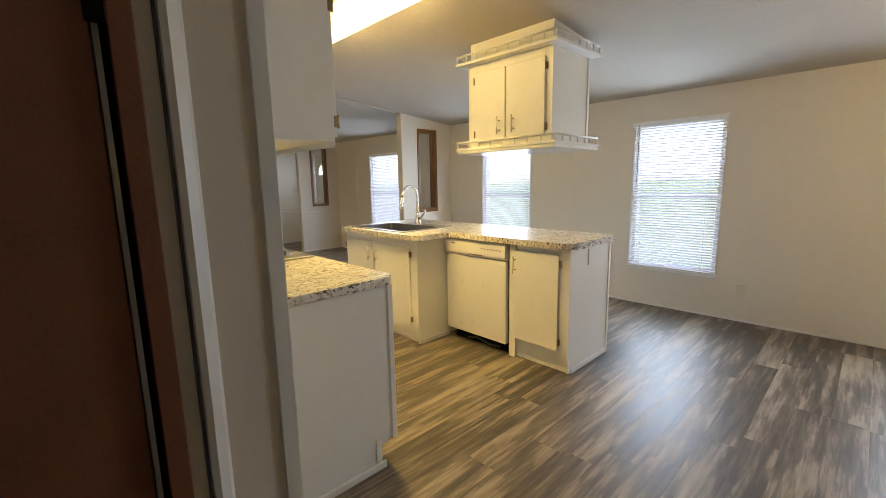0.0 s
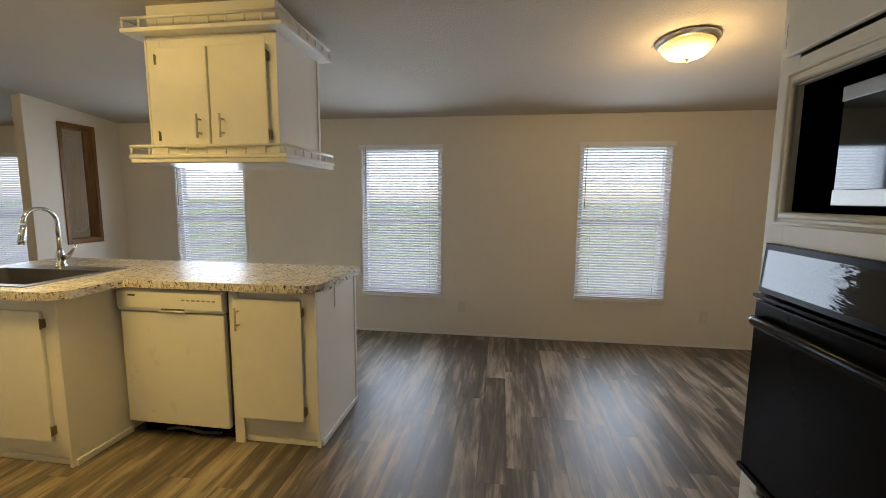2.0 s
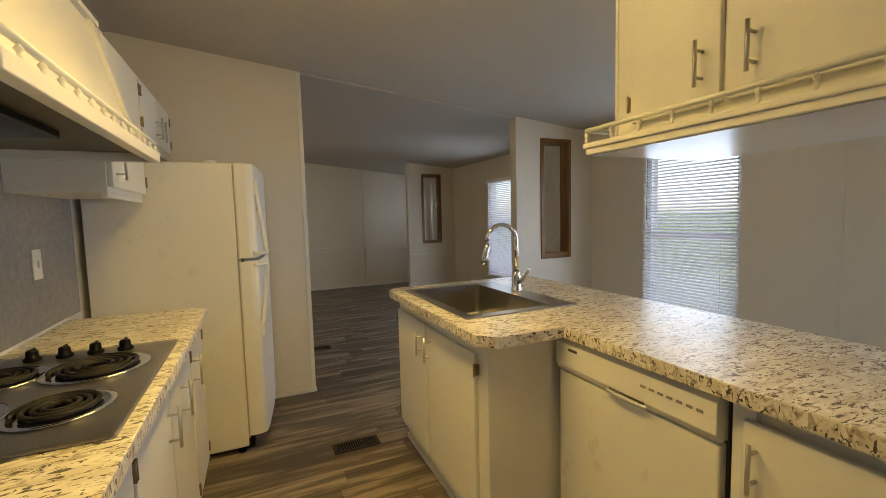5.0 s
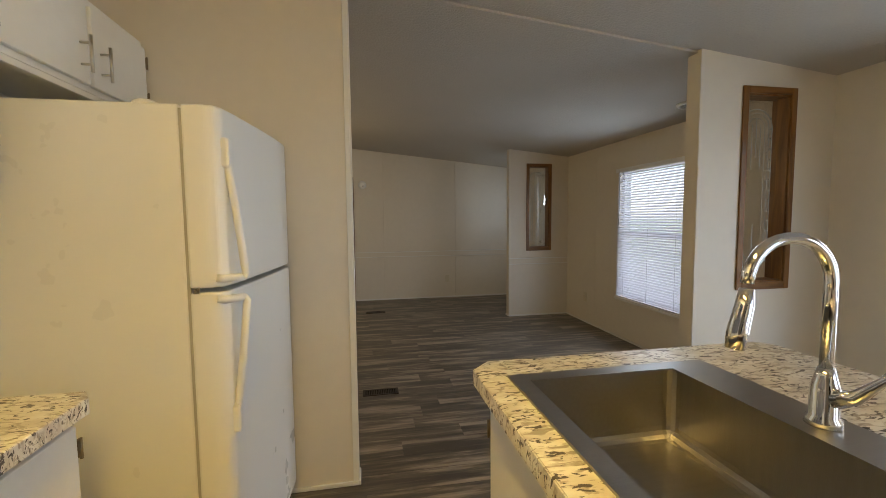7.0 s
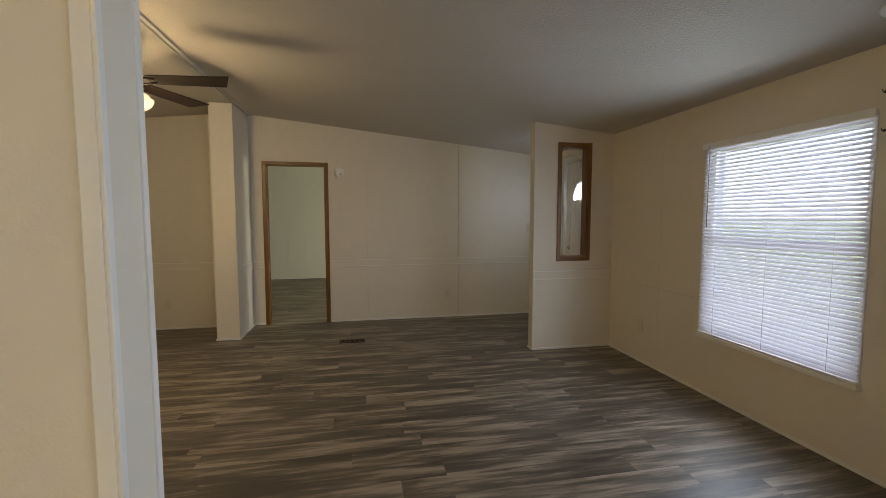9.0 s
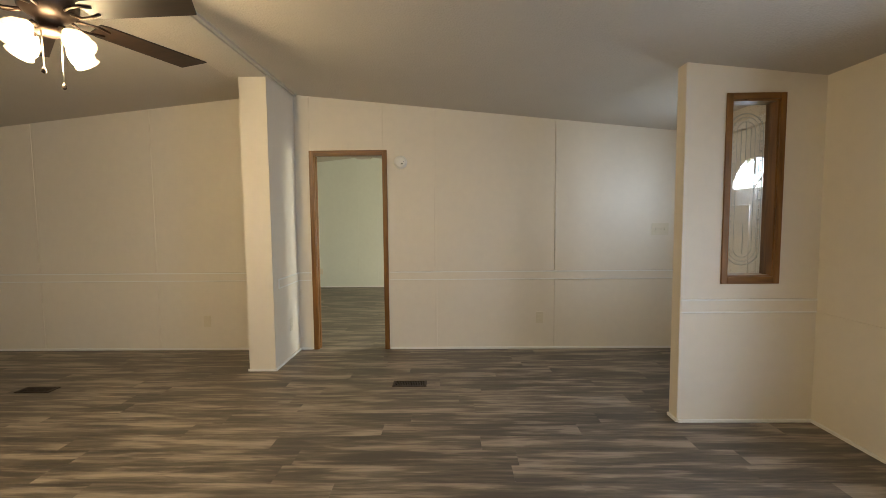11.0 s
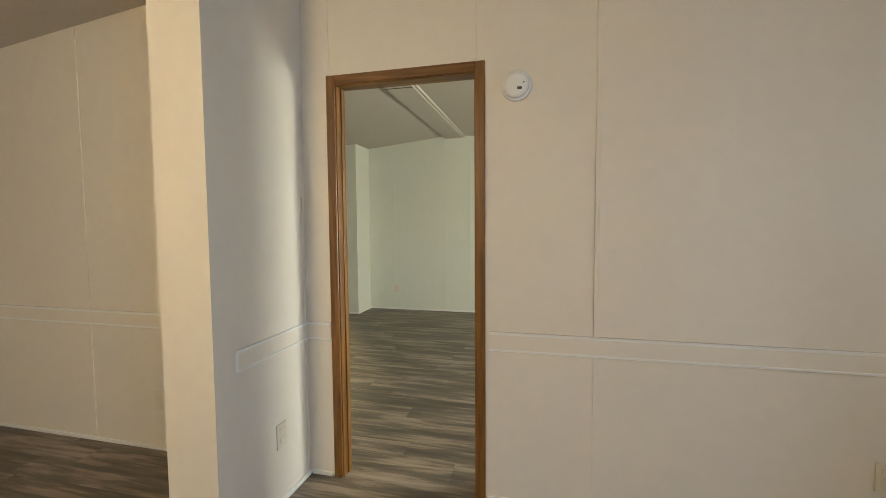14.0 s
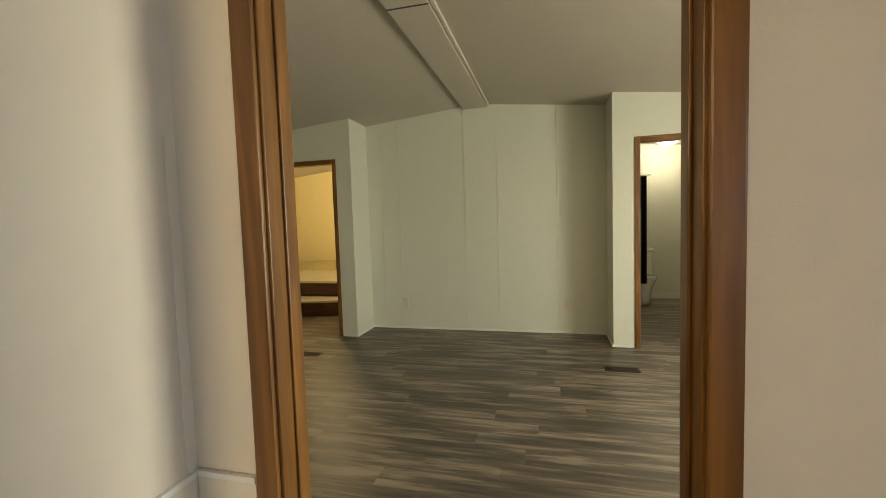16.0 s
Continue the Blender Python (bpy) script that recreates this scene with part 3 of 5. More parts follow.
# ---- windows and blinds ----
def window(name, ya, yb, za, zb):
    w = thing(name, (W, (ya + yb) / 2, za), "white vinyl double-hung window with a lowered mini blind", "window", kind="structure")
    x0, x1, mid = W + 0.03, W + 0.11, za + 0.5 * (zb - za)
    part("window_frame", boxes(((x0, ya, za), (x1, ya + 0.035, zb)), ((x0, yb - 0.035, za), (x1, yb, zb)), ((x0, ya + 0.035, zb - 0.035), (x1, yb - 0.035, zb)),
                               ((x0, ya + 0.035, za), (x1, yb - 0.035, za + 0.035)), bevel=0.003), VINYL, w)
    part("meeting_rail", box((x0 + 0.01, ya + 0.035, mid - 0.022), (x1 - 0.02, yb - 0.035, mid + 0.022), 0.003), VINYL, w)
    for z0, z1 in ((za + 0.035, mid - 0.022), (mid + 0.022, zb - 0.035)):
        p = part("pane", box((x0 + 0.045, ya + 0.035, z0), (x0 + 0.049, yb - 0.035, z1)), PANE, w)
        p.visible_shadow = False
    part("window_casing", boxes(((W - 0.005, ya - 0.014, za), (W + 0.002, ya, zb + 0.01)), ((W - 0.005, yb, za), (W + 0.002, yb + 0.014, zb + 0.01)),
                                ((W - 0.005, ya, zb), (W + 0.002, yb, zb + 0.012)), bevel=0.002), TRIM, w)
    part("window_sill", box((W - 0.036, ya - 0.022, za - 0.03), (W + 0.03, yb + 0.02, za), 0.004), TRIM, w)
    return w


SLAT_MESH = {}


def slat_mesh(width, tilt):
    key = (round(width, 3), tilt)
    if key not in SLAT_MESH:
        b = bmesh.new()
        outer = [(0.0126 * math.sin(radians(a)) / math.sin(radians(30)), 0.006 * (math.cos(radians(a)) - 1)) for a in (-30, -10, 10, 30)]
        prism(outer + [(p[0], p[1] - 0.0007) for p in outer[::-1]], "y", -width / 2, width / 2, b)
        me = bpy.data.meshes.new("slat")
        b.transform(Matrix.Rotation(radians(tilt), 4, "Y"))
        b.to_mesh(me)
        b.free()
        me.materials.append(SLAT)
        SLAT_MESH[key] = me
    return SLAT_MESH[key]


def blind(ya, yb, za, zb, tilt):
    x, ya, yb, zb = W - 0.018, ya - 0.014, yb + 0.014, zb + 0.012
    v = thing("window_blind", (x, (ya + yb) / 2, za), "white horizontal mini blind lowered with its slats tilted", "blind", "mini blinds on the windows")
    o = ORIGIN[v.name]
    part("head_rail", box((x - 0.016, ya - 0.004, zb - 0.03), (x + 0.009, yb + 0.004, zb), 0.003), VINYL, v)
    part("valance", box((x - 0.021, ya - 0.008, zb - 0.04), (x - 0.0165, yb + 0.008, zb + 0.004), 0.0015), VINYL, v)
    part("bottom_rail", box((x - 0.012, ya + 0.002, za + 0.002), (x + 0.012, yb - 0.002, za + 0.016), 0.003), VINYL, v)
    me, z, k = slat_mesh(yb - ya - 0.006, tilt), za + 0.03, 0
    while z < zb - 0.036:
        s = new("slat", me)
        s.parent = v
        s.location = (0.0006 * math.sin(k * 2.3), 0, z - o.z)
        s.rotation_euler = (0.0015 * math.sin(k * 1.7), radians(0.7 * math.sin(k * 0.9)), 0)
        z += 0.0256
        k += 1
    for y in (ya + 0.12, yb - 0.12) if yb - ya < 0.9 else (ya + 0.14, (ya + yb) / 2, yb - 0.14):
        part("ladder_cord", tube([(x - 0.0135, y, za + 0.02), (x - 0.0135, y, zb - 0.01)], 0.0008, 5), VINYL, v)
    part("tilt_wand", tube([(x - 0.02, yb - 0.06, zb - 0.02), (x - 0.021, yb - 0.058, zb - 0.6)], 0.0035, 6), WAND, v, "clear plastic tilt wand")
    return v


for k, o in enumerate(WINDOWS):
    window(f"window_{k + 1}", *o)
    blind(*o, -50.0 if o[0] > 5 else -37.0)
# unseen window built round the bedroom's fill lamp
window("window_5", *UNSEEN_BED_WINDOW)


# ---- doors and glass of the walls ----
def door_casing(name, xa, xb, zb, y0, y1, label, leaf=""):
    d = thing(name, ((xa + xb) / 2, y0, 0), label, "door", kind="structure")
    for s, y, t in ((-1, y0, 0.012), (1, y1, 0.012)):
        ya, yb = sorted((y, y + s * t))
        part("casing", box((xa - 0.042, ya, 0), (xa + 0.003, yb, zb + 0.042), 0.004), OAK, d)
        part("casing", box((xb - 0.003, ya, 0), (xb + 0.042, yb, zb + 0.042), 0.004), OAK, d)
        part("head_casing", box((xa + 0.003, ya, zb - 0.003), (xb - 0.003, yb, zb + 0.042), 0.004), OAK_X, d)
    part("jamb", box((xa, y0, 0), (xa + 0.008, y1, zb), 0.002), OAK, d)
    part("jamb", box((xb - 0.008, y0, 0), (xb, y1, zb), 0.002), OAK, d)
    part("head_jamb", box((xa + 0.008, y0, zb - 0.008), (xb - 0.008, y1, zb), 0.002), OAK_X, d)
    part("door_stop", box((xa + 0.008, y0 + 0.04, 0), (xa + 0.014, y0 + 0.075, zb - 0.008), 0.002), OAK, d)
    part("door_stop", box((xb - 0.014, y0 + 0.04, 0), (xb - 0.008, y0 + 0.075, zb - 0.008), 0.002), OAK, d)
    return d


inner = door_casing("door_1", *DOOR[:2], DOOR[3], 9.62, 9.7, "open doorway with stained oak casing and worn jamb")
for z in (1.72, 0.98, 0.25):
    part("hinge", box((DOOR[0] + 0.008, 9.675, z - 0.04), (DOOR[0] + 0.012, 9.697, z + 0.04), 0.001), HINGE, inner, "dull brass hinge leaf")
part("strike_plate", box((DOOR[1] - 0.012, 9.67, 0.94), (DOOR[1] - 0.0085, 9.694, 1.0), 0.001), HINGE, inner, "brass strike plate")
door_casing("door_2", -1.58, -0.82, 1.95, 13.245, 13.345, "open doorway to the tub room with stained oak casing")
door_casing("door_3", 2.33, 3.05, 1.95, 13.245, 13.345, "open doorway to the bathroom with stained oak casing")


def etched_light(name, host_y, xa, xb, za, zb):
    g = thing(name, ((xa + xb) / 2, host_y, za), "tall etched-glass sidelight in a stained oak frame", "window", kind="structure")
    for s, y in ((-1, host_y), (1, host_y + 0.1)):
        ya, yb = sorted((y, y + s * 0.012))
        part("frame", box((xa - 0.032, ya, za - 0.04), (xa + 0.004, yb, zb + 0.035), 0.003), OAK, g)
        part("frame", box((xb - 0.004, ya, za - 0.04), (xb + 0.032, yb, zb + 0.035), 0.003), OAK, g)
        part("frame", box((xa + 0.004, ya, zb - 0.004), (xb - 0.004, yb, zb + 0.035), 0.003), OAK_X, g)
        part("frame", box((xa + 0.004, ya, za - 0.04), (xb - 0.004, yb, za + 0.004), 0.003), OAK_X, g)
    part("lining", boxes(((xa, host_y, za), (xa + 0.012, host_y + 0.1, zb)), ((xb - 0.012, host_y, za), (xb, host_y + 0.1, zb)), ((xa + 0.012, host_y, za), (xb - 0.012, host_y + 0.1, za + 0.012)),
                         ((xa + 0.012, host_y, zb - 0.012), (xb - 0.012, host_y + 0.1, zb))), OAK, g)
    yg = host_y + 0.075
    pane = part("pane", box((xa + 0.012, yg, za + 0.012), (xb - 0.012, yg + 0.004, zb - 0.012)), PANE, g)
    pane.visible_shadow = False
    cx, r = (xa + xb) / 2, (xb - xa) / 2 - 0.04
    for k, (rr, width) in enumerate(((r, 0.0028), (r - 0.022, 0.0018), (r - 0.05, 0.0018))):
        top, low = zb - 0.07 - r, za + 0.07 + r
        loop = [(x, yg - 0.001, z) for x, z in arc(cx, top, rr, 0, 180, 16) + arc(cx, low, rr, 180, 360, 16)]
        part("etched_line", tube(loop, width, 5, closed=True), ETCH, pane, "frosted etched arch line")
    for k in range(15):
        z = za + 0.12 + (zb - za - 0.24) * k / 14
        for s in (-1, 1):
            part("etched_scroll", lathe([(0, 0), (0.007, 0.0005), (0.0, 0.001)], (cx + s * (r - 0.011), yg - 0.0012, z), (0, -1, 0), 8), ETCH, pane)
    for k in range(26):
        z = za + 0.1 + (zb - za - 0.2) * k / 25
        for s in (-1, 1):
            q = cx + s * (r - 0.036)
            part("etched_curl", tube([(q + dx * s, yg - 0.001, z + dz) for dx, dz in arc(0, 0, 0.008, -120, 120, 6)], 0.0013, 4), ETCH, pane)
    for dx, z0, z1 in ((0, zb - 0.35, zb - 0.12), (-0.03, zb - 0.42, zb - 0.16), (0.03, zb - 0.42, zb - 0.16), (0, za + 0.14, za + 0.34)):
        part("etched_line", tube([(cx + dx, yg - 0.001, z0), (cx + dx, yg - 0.001, z1)], 0.0022, 5), ETCH, pane)
    return g


etched_light("window_etched_1", 4.77, *PANE1)
etched_light("window_etched_2", 8.055, *PANE2)

entry = thing("door_entry", (W, 8.655, 0), "closed white entry door with a half-round fanlight", "door", kind="structure")
cy, cz, fr = 8.655, 1.53, 0.235
b = bmesh.new()
X0, X1 = W + 0.02, W + 0.062
box((X0, 8.245, 0.02), (X1, 9.065, cz), 0, b)
half = arc(cy, cz, fr, 0, 180, 20)
prism([(cy + fr, cz), (9.065, cz), (9.065, 1.985), (cy, 1.985)] + half[:11][::-1][:-1], "x", X0, X1, b)
prism([(cy, 1.985), (8.245, 1.985), (8.245, cz), (cy - fr, cz)] + half[10:][::-1][1:], "x", X0, X1, b)
leaf = part("door_panel", b, TRIM, entry)
part("fanlight_rim", tube([(X0 - 0.004, y, z) for y, z in half] + [(X0 - 0.004, cy - fr, cz)], 0.012, 8), TRIM, leaf)
for a in (45, 90, 135):
    part("fanlight_bar", tube([(X0 - 0.002, cy, cz), (X0 - 0.002, cy + fr * math.cos(radians(a)), cz + fr * math.sin(radians(a)))], 0.006, 6), TRIM, leaf)
pg = part("fanlight_pane", prism(half, "x", X0 + 0.015, X0 + 0.019), PANE, leaf)
pg.visible_shadow = False
for z0, z1 in ((0.2, 0.75), (0.85, 1.4)):
    for y0, y1 in ((8.35, 8.61), (8.7, 8.96)):
        part("door_moulding", tube([(X0 - 0.001, y0, z0), (X0 - 0.001, y1, z0), (X0 - 0.001, y1, z1), (X0 - 0.001, y0, z1)], 0.007, 6, closed=True), TRIM, leaf)
part("door_knob", lathe([(0.03, 0), (0.03, 0.006), (0.012, 0.012), (0.012, 0.03), (0.027, 0.042), (0.028, 0.055), (0.016, 0.066), (0, 0.067)], (X0, 8.975, 0.80), (-1, 0, 0), 20), CHROME, leaf, "satin chrome door knob")
part("deadbolt", lathe([(0.03, 0), (0.03, 0.008), (0.022, 0.016), (0.01, 0.017), (0.008, 0.03), (0, 0.031)], (X0, 8.975, 0.955), (-1, 0, 0), 20), CHROME, leaf, "chrome deadbolt turn")
part("casing", box((W - 0.014, 9.07, 0), (W + 0.0, 9.15, 2.05), 0.004), TRIM, entry)
part("casing", box((W - 0.014, 8.165, 0), (W + 0.0, 8.24, 2.05), 0.004), TRIM, entry)
part("head_casing", box((W - 0.014, 8.24, 1.99), (W + 0.0, 9.07, 2.05), 0.004), TRIM, entry)
part("threshold", box((W - 0.02, 8.24, 0.0), (W + 0.1, 9.07, 0.018), 0.004), VENT, entry, "dark metal threshold")
part("jamb", boxes(((W, 8.235, 0.02), (W + 0.11, 8.244, 1.99)), ((W, 9.066, 0.02), (W + 0.11, 9.075, 1.99))), TRIM, entry)


# ---- kitchen cabinets ----
def pull(parent, x, y, z0, z1, s):
    """Vertical bar pull that stands off a face at x; s is the way that the face looks along x."""
    b = tube([(x + s * 0.032, y, z0), (x + s * 0.032, y, z1)], 0.0055, 10)
    for z in (z0 + 0.025, z1 - 0.025):
        tube([(x, y, z), (x + s * 0.032, y, z)], 0.0045, 8, b)
    return part("handle", b, NICKEL, parent, "brushed nickel bar handle")


def front(parent, x, s, y0, y1, z0, z1, handle=None, hinge_y=None, name="door"):
    """Slab door on a face at x that looks along s; handle is (y, z0, z1)."""
    xa, xb = sorted((x, x + s * 0.019))
    d = part(name, box((xa, y0, z0), (xb, y1, z1), 0.004), CABINET, parent)
    if handle:
        pull(d, x + s * 0.019, *handle, s)
    if hinge_y is not None:
        for z in (z0 + 0.06, z1 - 0.06):
            b = boxes(((min(x, x + s * 0.021), hinge_y - 0.006, z - 0.022), (max(x, x + s * 0.021), hinge_y + 0.006, z + 0.022)), bevel=0.002)
            tube([(x + s * 0.022, hinge_y, z - 0.026), (x + s * 0.022, hinge_y, z + 0.026)], 0.004, 8, b)
            part("hinge", b, HINGE, d, "aged bronze exposed hinge")
    return d


def gallery(parent, pts, z, h=0.05, step=0.075):
    """Spindle gallery rail along points on a shelf's edge at height z."""
    b = tube([(x, y, z + h - 0.007) for x, y in pts], 0.008, 8)
    part("gallery_rail", b, CABINET, parent)
    for (xa, ya), (xb, yb) in zip(pts, pts[1:]):
        n = max(2, round(math.hypot(xb - xa, yb - ya) / step))
        for k in range(n):
            x, y = xa + (xb - xa) * k / n, ya + (yb - ya) * k / n
            q = h - 0.012
            part("spindle", lathe([(0.004, 0), (0.004, q * 0.12), (0.0075, q * 0.3), (0.003, q * 0.5), (0.0085, q * 0.72), (0.004, q * 0.88), (0.004, q)], (x, y, z), n=8), CABINET, parent)


# island, end unit
end = thing("island_end_cabinet", (2.9, 1.85, 0), "white painted base cabinet at the open end of the island", "cabinet")
part("body", boxes(((2.6, 1.62, 0.1), (3.15, 2.07, 0.88)), ((2.625, 1.62, 0), (3.15, 2.07, 0.1))), CABINET, end)
part("end_panel", box((2.6, 1.6, 0.0), (3.16, 1.62, 0.88), 0.003), CABINET, end)
part("face_stile", box((2.585, 2.04, 0.0), (2.6, 2.096, 0.88), 0.002), CABINET, end)
part("face_stile", box((2.585, 1.6, 0.1), (2.6, 1.68, 0.88), 0.002), CABINET, end)
part("toe_trim", box((2.613, 1.62, 0), (2.625, 2.045, 0.03), 0.003), TRIM, end)
part("foot_trim", box((2.62, 1.588, 0), (3.17, 1.6, 0.035), 0.004), TRIM, end)
part("corner_strip", box((3.15, 1.592, 0.0), (3.175, 1.62, 0.88), 0.003), CABINET, end)
front(end, 2.585, -1, 1.675, 2.062, 0.16, 0.832, (2.028, 0.665, 0.79), 1.668)
part("outlet", box((2.83, 1.594, 0.74), (2.9, 1.6, 0.855), 0.002), CABINET, end, "painted-over outlet plate")

# dishwasher
dw = thing("dishwasher", (2.85, 2.4, 0), "white built-in dishwasher with a control strip along its top", "dishwasher")
part("tub", box((2.6, 2.11, 0.09), (3.12, 2.745, 0.868)), GASKET, dw)
part("door", box((2.566, 2.115, 0.085), (2.6, 2.745, 0.735), 0.006), APPLIANCE, dw)
cp = part("control_panel", prism([(2.6, 0.742), (2.562, 0.742), (2.55, 0.765), (2.552, 0.852), (2.566, 0.864), (2.6, 0.864)], "y", 2.113, 2.747, bevel=0.003), APPLIANCE, dw)
part("handle_slot", box((2.5485, 2.335, 0.757), (2.556, 2.475, 0.764), 0.002), GASKET, cp, "dark recessed pull slot")
part("slot_lip", box((2.543, 2.325, 0.747), (2.556, 2.485, 0.755), 0.003), APPLIANCE, cp)
part("name_bar", box((2.5495, 2.63, 0.828), (2.5515, 2.675, 0.838)), GASKET, cp, "small dark maker's bar")
for k in range(7):
    part("button", box((2.5485, 2.15 + 0.03 * k, 0.81), (2.552, 2.168 + 0.03 * k, 0.818), 0.001), SPLASH, cp)
part("kick_plate", box((2.63, 2.11, 0.0), (2.65, 2.7, 0.09)), BLACK, dw, "black recessed kick plate")
part("supply_hose", tube([(2.61, 2.2, 0.03), (2.615, 2.32, 0.02), (2.61, 2.45, 0.045), (2.62, 2.55, 0.02)], 0.008, 8), GASKET, dw)

# sink unit
sb = thing("sink_base_cabinet", (2.7, 3.28, 0), "white painted sink base cabinet with two doors", "cabinet")
part("body", boxes(((2.255, 2.78, 0.1), (2.27, 3.82, 0.88)), ((2.27, 2.78, 0.1), (3.15, 2.8, 0.88)), ((2.27, 3.8, 0.1), (3.15, 3.82, 0.88)), ((3.13, 2.8, 0.1), (3.15, 3.8, 0.88)), ((2.27, 2.8, 0.1), (3.13, 3.8, 0.12))), CABINET, sb)
part("plinth", box((2.285, 2.782, 0), (3.14, 3.81, 0.1)), CABINET, sb)
part("side_panel", box((2.25, 2.765, 0.0), (2.6, 2.78, 0.88), 0.003), CABINET, sb)
part("back_panel", box((3.15, 1.62, 0.0), (3.162, 3.82, 0.88), 0.003), CABINET, sb)
part("foot_trim", box((2.27, 2.752, 0), (2.6, 2.765, 0.035), 0.004), TRIM, sb)
part("toe_trim", box((2.273, 2.77, 0), (2.285, 3.81, 0.03), 0.003), TRIM, sb)
front(sb, 2.255, -1, 2.85, 3.345, 0.14, 0.812, (3.3, 0.645, 0.765), 2.844)
front(sb, 2.255, -1, 3.365, 3.8, 0.14, 0.812, (3.41, 0.645, 0.765), 3.806)

# worktop in one piece with the sink's cut-out
top = thing("island_worktop", (2.9, 2.7, 0.88), "speckled cream laminate worktop on the island", "worktop")
b = bmesh.new()
prism([(2.6, 1.575), (3.15, 1.56), (3.205, 1.6), (3.205, 2.69), (2.54, 2.69), (2.54, 1.635)], "z", 0.88, 0.92, b)
prism([(2.25, 2.69), (3.205, 2.69), (3.205, 2.985), (2.195, 2.985), (2.195, 2.745)], "z", 0.88, 0.92, b)
prism([(2.195, 2.985), (2.29, 2.985), (2.29, 3.715), (2.195, 3.715)], "z", 0.88, 0.92, b)
prism([(2.82, 2.985), (3.205, 2.985), (3.205, 3.715), (2.82, 3.715)], "z", 0.88, 0.92, b)
prism([(2.195, 3.715), (3.205, 3.715), (3.205, 3.83), (3.165, 3.87), (2.25, 3.87), (2.195, 3.815)], "z", 0.88, 0.92, b)
part("slab", b, LAMINATE, top)
b = bmesh.new()
for lo, hi in (((2.537, 1.635, 0.878), (2.54, 2.69, 0.918)), ((2.192, 2.745, 0.878), (2.195, 3.815, 0.918)), ((2.25, 2.687, 0.878), (2.54, 2.69, 0.918)), ((2.6, 1.556, 0.878), (3.15, 1.559, 0.918))):
    box(lo, hi, 0, b)
part("edge_band", b, LAMINATE, top)

sink = thing("kitchen_sink", (2.55, 3.35, 0.74), "brushed stainless steel drop-in kitchen sink", "sink")
b = boxes(((2.265, 2.96, 0.9205), (2.31, 3.74, 0.926)), ((2.72, 2.96, 0.9205), (2.845, 3.74, 0.926)), ((2.31, 2.96, 0.9205), (2.72, 3.005, 0.926)), ((2.31, 3.695, 0.9205), (2.72, 3.74, 0.926)))
part("rim", b, STEEL, sink)
b = bmesh.new()
box((2.305, 3.0, 0.735), (2.725, 3.7, 0.925), 0.0, b)
bmesh.ops.delete(b, geom=[f for f in b.faces if f.normal.z > 0.9], context="FACES")
bmesh.ops.bevel(b, geom=[e for e in b.edges if not e.is_boundary], offset=0.03, segments=4, affect="EDGES", profile=0.5)
bmesh.ops.reverse_faces(b, faces=b.faces)
bmesh.ops.solidify(b, geom=b.faces[:], thickness=0.002)
part("bowl", b, STEEL, sink)
part("drain", lathe([(0.055, 0), (0.055, 0.004), (0.04, 0.005), (0.035, 0.002), (0, 0.002)], (2.52, 3.35, 0.7375), n=24), CHROME, sink, "chrome drain basket")

fa = thing("kitchen_faucet", (2.785, 3.365, 0.926), "chrome pull-down gooseneck kitchen faucet beside the sink", "faucet")
part("base", lathe([(0.03, 0), (0.03, 0.012), (0.024, 0.02), (0.024, 0.075), (0.017, 0.1), (0.0135, 0.115)], (2.785, 3.365, 0.926), n=24), CHROME, fa)
neck = [(2.785, 3.365, 1.03), (2.785, 3.365, 1.2)] + [(2.7 + 0.085 * math.cos(radians(a)), 3.365 + 0.02 * (1 - math.cos(radians(a))) / 2, 1.21 + 0.085 * math.sin(radians(a))) for a in range(0, 190, 12)]
part("neck", tube(neck, 0.0115, 14), CHROME, fa)
part("spray_head", tube([(2.615, 3.385, 1.2), (2.612, 3.385, 1.17), (2.6, 3.386, 1.12), (2.594, 3.386, 1.085)], 0.015, 14, radii=[0.0125, 0.016, 0.0185, 0.0165]), CHROME, fa)
part("lever", tube([(2.785, 3.345, 0.985), (2.79, 3.315, 1.0), (2.8, 3.28, 1.045), (2.805, 3.27, 1.07)], 0.007, 10, radii=[0.018, 0.014, 0.008, 0.006]), CHROME, fa)

# cabinet that hangs over the island
hang = thing("hanging_cabinet", (2.88, 2.16, 1.55), "white painted cabinet hung from the ceiling with spindle galleries", "cabinet")
part("body", box((2.645, 1.795, 1.588), (3.12, 2.52, 2.2), 0.002), CABINET, hang)
part("face_frame", boxes(((2.63, 1.79, 1.588), (2.645, 1.85, 2.2)), ((2.63, 2.44, 1.588), (2.645, 2.525, 2.2)), ((2.63, 1.85, 2.12), (2.645, 2.44, 2.2)), ((2.63, 1.85, 1.588), (2.645, 2.44, 1.66)), ((2.63, 2.15, 1.66), (2.645, 2.175, 2.12)), bevel=0.0015), CABINET, hang)
part("lower_shelf", box((2.55, 1.71, 1.57), (3.155, 2.6, 1.588), 0.004), CABINET, hang)
part("shelf_moulding", box((2.558, 1.718, 1.548), (3.155, 2.592, 1.57), 0.003), CABINET, hang)
part("underside", box((2.57, 1.73, 1.545), (3.14, 2.58, 1.548)), UNDERSIDE, hang, "glossy white laminate underside")
part("upper_shelf", box((2.555, 1.715, 2.2), (3.155, 2.6, 2.222), 0.004), CABINET, hang)
part("soffit", prism([(2.645, 2.222), (3.12, 2.222), (3.12, ceil_z(3.12)), (2.645, ceil_z(2.645))], "y", 1.795, 2.52), CABINET, hang)
part("corner_strip", box((2.626, 1.786, 1.588), (2.65, 1.797, 2.2), 0.002), CABINET, hang)
